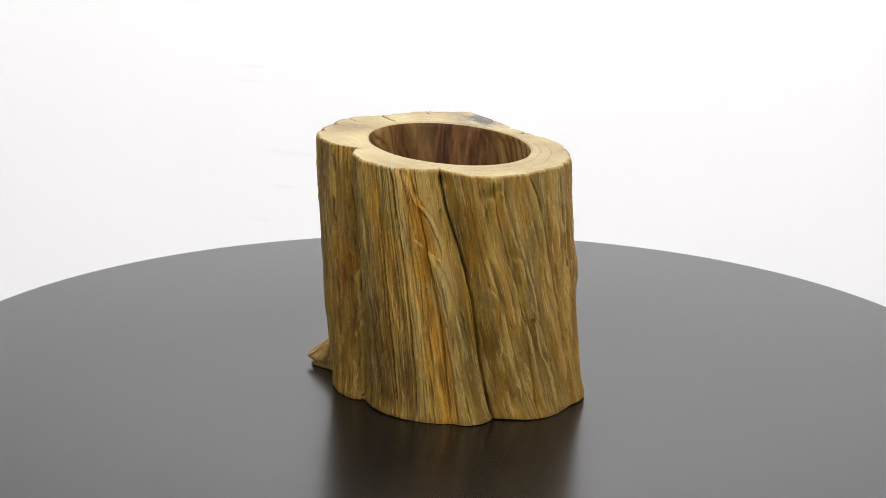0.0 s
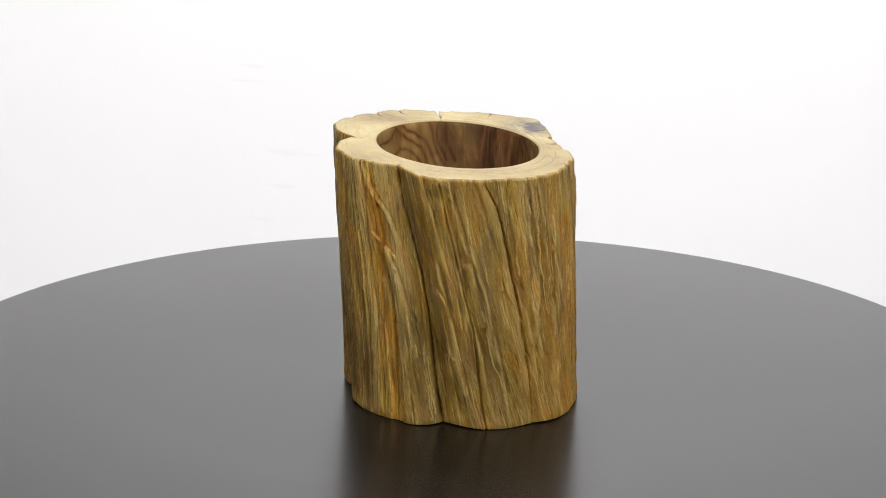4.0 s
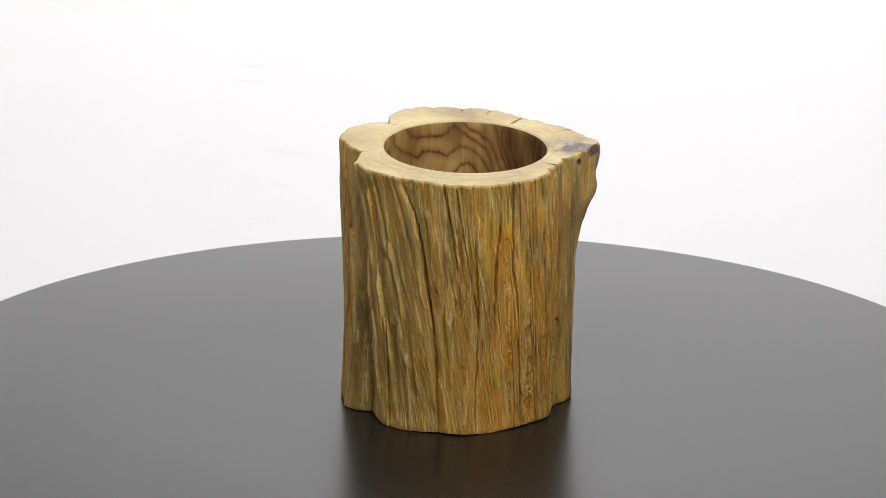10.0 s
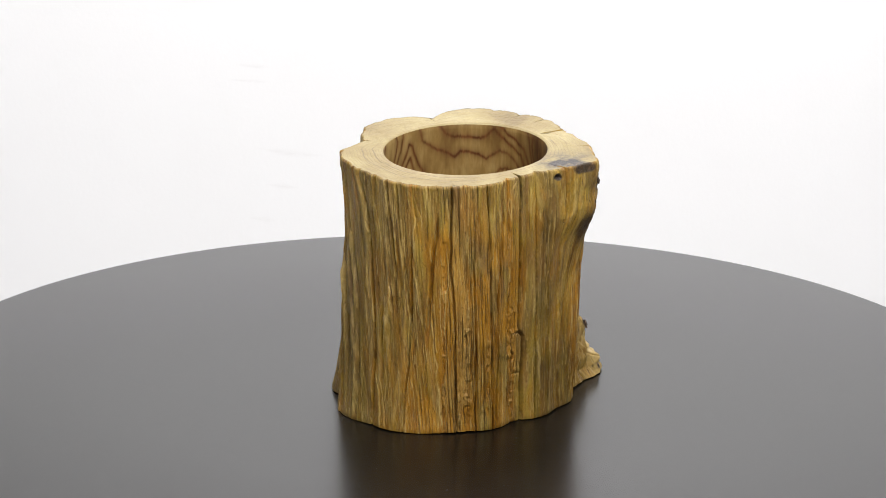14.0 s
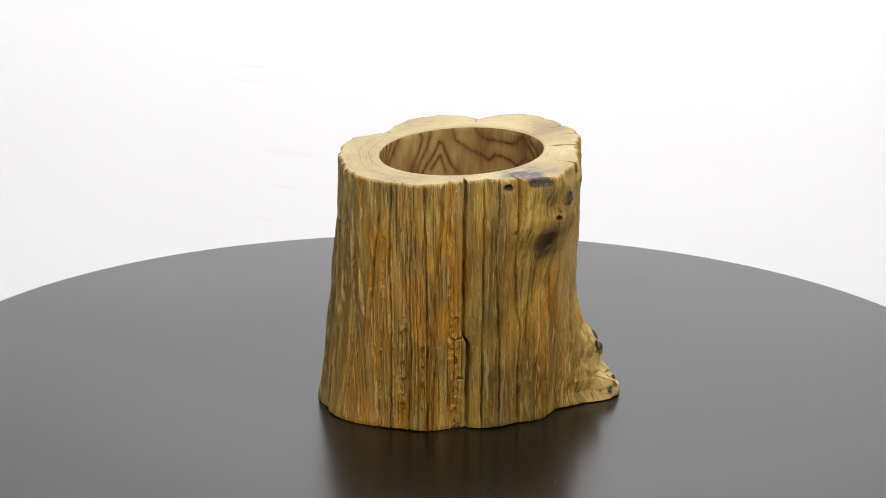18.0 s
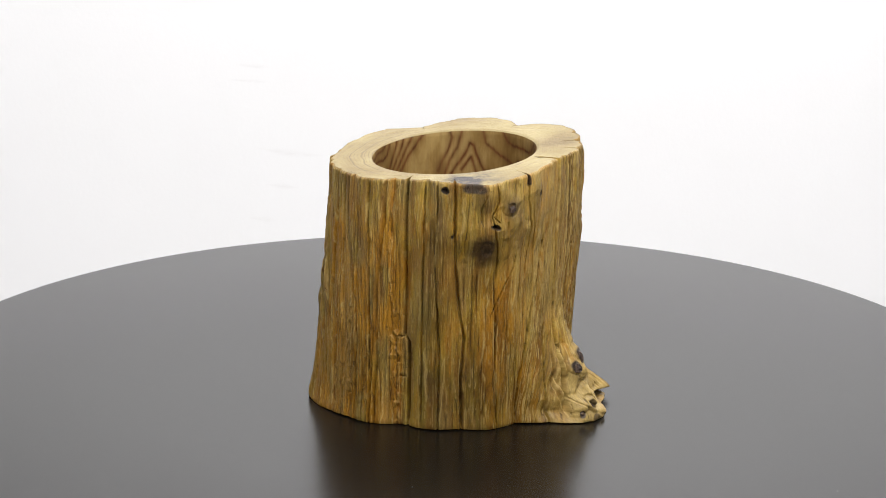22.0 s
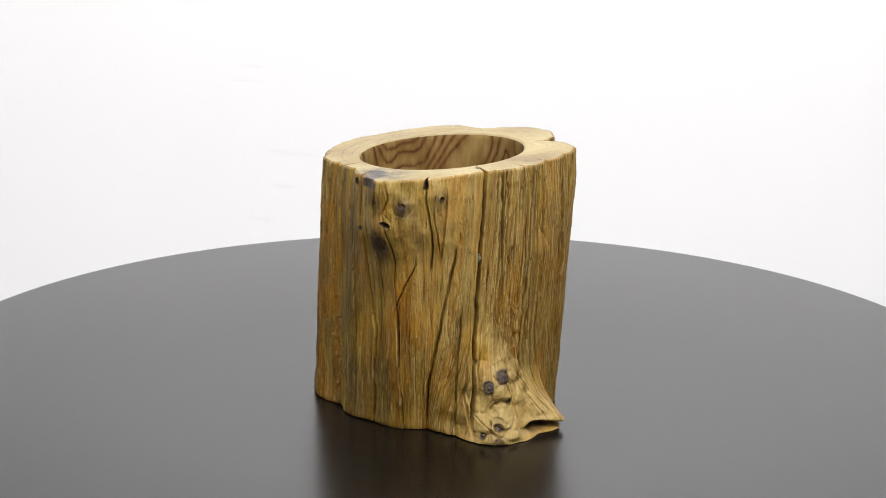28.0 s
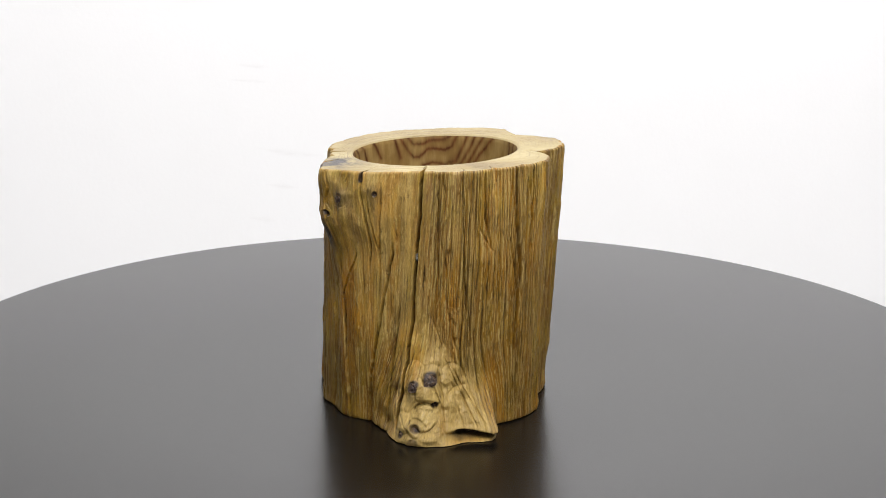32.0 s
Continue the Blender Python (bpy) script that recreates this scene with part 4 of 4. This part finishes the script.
def stump():
    pot = new("wooden_pot")
    tagged(pot, "hollowed tree stump pot of weathered brown driftwood with sanded rim", "wooden pot")
    cols, rows = 2900, 420
    tt = np.linspace(-180, 180, cols, endpoint=False)
    s = np.linspace(0, 1, rows)
    TT, S = np.meshgrid(tt, s)
    th, r, masks = stump_shape(TT, S)
    r = r / 1000
    a = np.radians(th)
    zt = top_height(r * np.cos(a), r * np.sin(a))
    lift = 0.0003 + 0.0003 * np.sin(np.radians(tt * 7))[None, :] * (1 - S) ** 2
    z = lift * (1 - S) ** 3 + S * (zt - lift * 0)
    edge = np.clip((z - (zt - 0.0018)) / 0.0018, 0, 1)
    r = r - 0.0014 * (1 - np.sqrt(1 - edge ** 2))
    foot = np.clip(1 - z / 0.003, 0, 1)
    r = r - 0.0004 * foot ** 2
    P = np.stack([r * np.cos(a), r * np.sin(a), z], -1)
    uv = np.stack([np.radians(TT) * 0.072, z], -1)
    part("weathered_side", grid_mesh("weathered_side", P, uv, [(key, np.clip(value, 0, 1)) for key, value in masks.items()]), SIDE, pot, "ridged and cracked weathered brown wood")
    # the knots, each a rough dome on the wood's own slope
    rng = np.random.RandomState(5)
    for ang0, high, size, rise in KNOTS:
        k = np.argmin((((th - ang0) * 1.5) ** 2 + (z * 1000 - high) ** 2).reshape(-1))
        i, j = np.unravel_index(k, z.shape)
        at = Vector(P[i, j])
        e = Vector(P[i, (j + 14) % cols]) - Vector(P[i, j - 14])
        n = e.cross(Vector(P[min(i + 7, rows - 1), j]) - Vector(P[max(i - 7, 0), j])).normalized()
        bm = bmesh.new()
        bmesh.ops.create_uvsphere(bm, u_segments=28, v_segments=16, radius=1.0)
        for v in bm.verts:
            d = math.hypot(v.co.x, v.co.y)
            wave = 1 + 0.1 * math.sin(3 * math.atan2(v.co.y, v.co.x) + ang0) + 0.05 * math.sin(7 * math.atan2(v.co.y, v.co.x))
            lift = rise * (v.co.z + 0.22 * math.sin(9 * d + high)) + 0.12 * rng.uniform(-1, 1)
            v.co = Vector((v.co.x * size * wave, v.co.y * size * wave, lift)) / 1000
        bm.transform(Matrix.Translation(at) @ n.to_track_quat("Z", "Y").to_matrix().to_4x4())
        for f in bm.faces:
            f.smooth = True
        part("knot", bm, KNOT, pot, "dark hard knot")
    # a tuft of grey lint caught in the long split
    bm = bmesh.new()
    bmesh.ops.create_icosphere(bm, subdivisions=3, radius=1.0)
    for v in bm.verts:
        v.co *= 0.8 + 0.45 * noise.noise(v.co * 2.3)
        v.co = Vector((v.co.x * 1.6, v.co.y * 1.3, v.co.z * 2.9)) / 1000
    spot = radians(120.6)
    bm.transform(Matrix.Translation((0.0752 * math.cos(spot), 0.0752 * math.sin(spot), 0.105)))
    part("lint_tuft", bm, DUST, pot, "small tuft of pale grey lint")
    # the sawn and sanded top, from the outer edge to the bore
    n = 26
    k = np.linspace(0, 1, n)[:, None]
    ox, oy = P[-1, :, 0], P[-1, :, 1]
    ba = np.arctan2(oy - BORE_Y, ox - BORE_X)
    ix, iy = BORE_X + (BORE_R + 0.0004) * np.cos(ba), BORE_Y + (BORE_R + 0.0004) * np.sin(ba)
    x, y = ox + (ix - ox) * k, oy + (iy - oy) * k
    zz = top_height(x, y)
    rng = np.random.RandomState(3)
    U = np.tile(((tt + 180) / 360)[None, :], (n, 1))
    zz = zz + 0.00022 * cells(rng, U, np.tile(k, (1, cols)), 60, 8) * np.sin(np.pi * k) - 0.0009 * np.exp(-((1 - k) / 0.03) ** 2)
    ang = (th[-1] + 180) % 360 - 180
    width = np.hypot(ox - ix, oy - iy)[None, :]
    tuv = np.stack([np.tile(np.radians(tt) * 0.06, (n, 1)), (1 - k) * (0.4 * width + 0.6 * 0.022)], -1)
    dx, dy = x - 0.082 * math.cos(radians(74)), y - 0.082 * math.sin(radians(74))
    tst = np.exp(-(dx ** 2 + dy ** 2) / 0.019 ** 2) + 0.5 * np.exp(-((x - 0.02) ** 2 + (y - 0.068) ** 2) / 0.012 ** 2)
    ringy = np.tile(np.exp(-(((ang - 0) / 75.0) ** 4))[None, :], (n, 1)) * smooth(0.1, 0.5, k)
    # splits that run in from the rim: angle, reach inwards from 0 to 1, half width in millimetres
    split = np.zeros_like(zz)
    for a0, reach, half in ((122.6, 1.0, 0.3), (141, 0.45, 0.35), (-159.5, 0.5, 0.4), (-97, 0.35, 0.4), (45.8, 0.25, 0.3), (11.6, 0.25, 0.3), (98.2, 0.35, 0.35), (68.2, 0.3, 0.3), (153.8, 0.35, 0.35), (38.5, 0.2, 0.2), (17, 0.15, 0.2), (-44, 0.15, 0.25)):
        bend = 1.2 * np.sin(9 * k + a0) + 0.6 * np.sin(23 * k + 2 * a0)
        off = ((ang[None, :] - a0 + 180) % 360 - 180) * 1.2 + 0.4 * bend
        split = np.maximum(split, np.exp(-((off / half) ** 2)) * smooth(reach, reach - 0.3, k) * 0.9)
    zz = zz - 0.0008 * split
    part("sanded_top", grid_mesh("sanded_top", np.stack([x, y, zz], -1), tuv, [("stain", tst), ("rings", ringy), ("split", split)]), TOP_FACE, pot, "pale sanded end grain with dark knot stains")
    # the turned bore and its floor
    m, c2 = 130, 900
    a2 = np.linspace(-np.pi, np.pi, c2, endpoint=False)
    depth = np.concatenate([np.linspace(0, 0.4, m - 12), np.linspace(0.45, 1, 12), np.ones(6)])[:, None]
    rad = np.concatenate([np.full(m, BORE_R), BORE_R * np.array([0.97, 0.8, 0.6, 0.4, 0.2, 0.001])])[:, None]
    rad = rad + 0.0004 * np.exp(-(depth / 0.01) ** 2) * (np.arange(len(rad))[:, None] < m)
    bx, by = BORE_X + rad * np.cos(a2), BORE_Y + rad * np.sin(a2)
    rim = top_height(BORE_X + BORE_R * np.cos(a2), BORE_Y + BORE_R * np.sin(a2))[None, :] - 0.0009
    bz = rim + (0.1534 - BORE_DEPTH - rim) * depth
    buv = np.stack([np.tile(a2, (len(rad), 1)), bz], -1)
    rng = np.random.RandomState(11)
    U2 = np.tile(((a2 + np.pi) / (2 * np.pi))[None, :], (len(rad), 1))
    low = np.clip(1 - depth, 0, 1) * np.ones_like(bz)
    hz = bz * 1000 + 0.55 * cells(rng, U2, low, 110, 6) + 0.4 * cells(rng, U2, low, 420, 10)
    ring = np.zeros_like(bz)
    for path in BORE_RINGS:
        deg, high = line(path)
        for p0, q0, p1, q1 in zip(deg, high, deg[1:], high[1:]):
            ax = ((np.degrees(a2)[None, :] - p0 + 180) % 360 - 180) * 0.885
            bx2, by2 = (p1 - p0) * 0.885, q1 - q0
            f = np.clip((ax * bx2 + (hz - q0) * by2) / (bx2 ** 2 + by2 ** 2), 0, 1)
            dist = np.hypot(ax - f * bx2, hz - q0 - f * by2)
            ring = np.maximum(ring, 0.7 * np.exp(-(dist / 1.0) ** 2) + 0.42 * np.exp(-(dist / 3.0) ** 2))
    ring *= (np.arange(len(rad))[:, None] < m)
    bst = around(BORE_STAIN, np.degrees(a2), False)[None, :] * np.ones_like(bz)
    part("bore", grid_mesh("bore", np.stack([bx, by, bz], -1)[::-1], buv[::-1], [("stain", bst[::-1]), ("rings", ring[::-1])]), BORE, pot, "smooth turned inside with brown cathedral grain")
    return pot


pot = stump()


def motions():
    rows = [(t, pose(0, 0, 0, 0, 0, a)) for t, a in TURN]
    walk(table, rows)
    walk(pot, [(t, pose(0, 0, 0.0003, 0, 0, a)) for t, a in TURN])


motions()
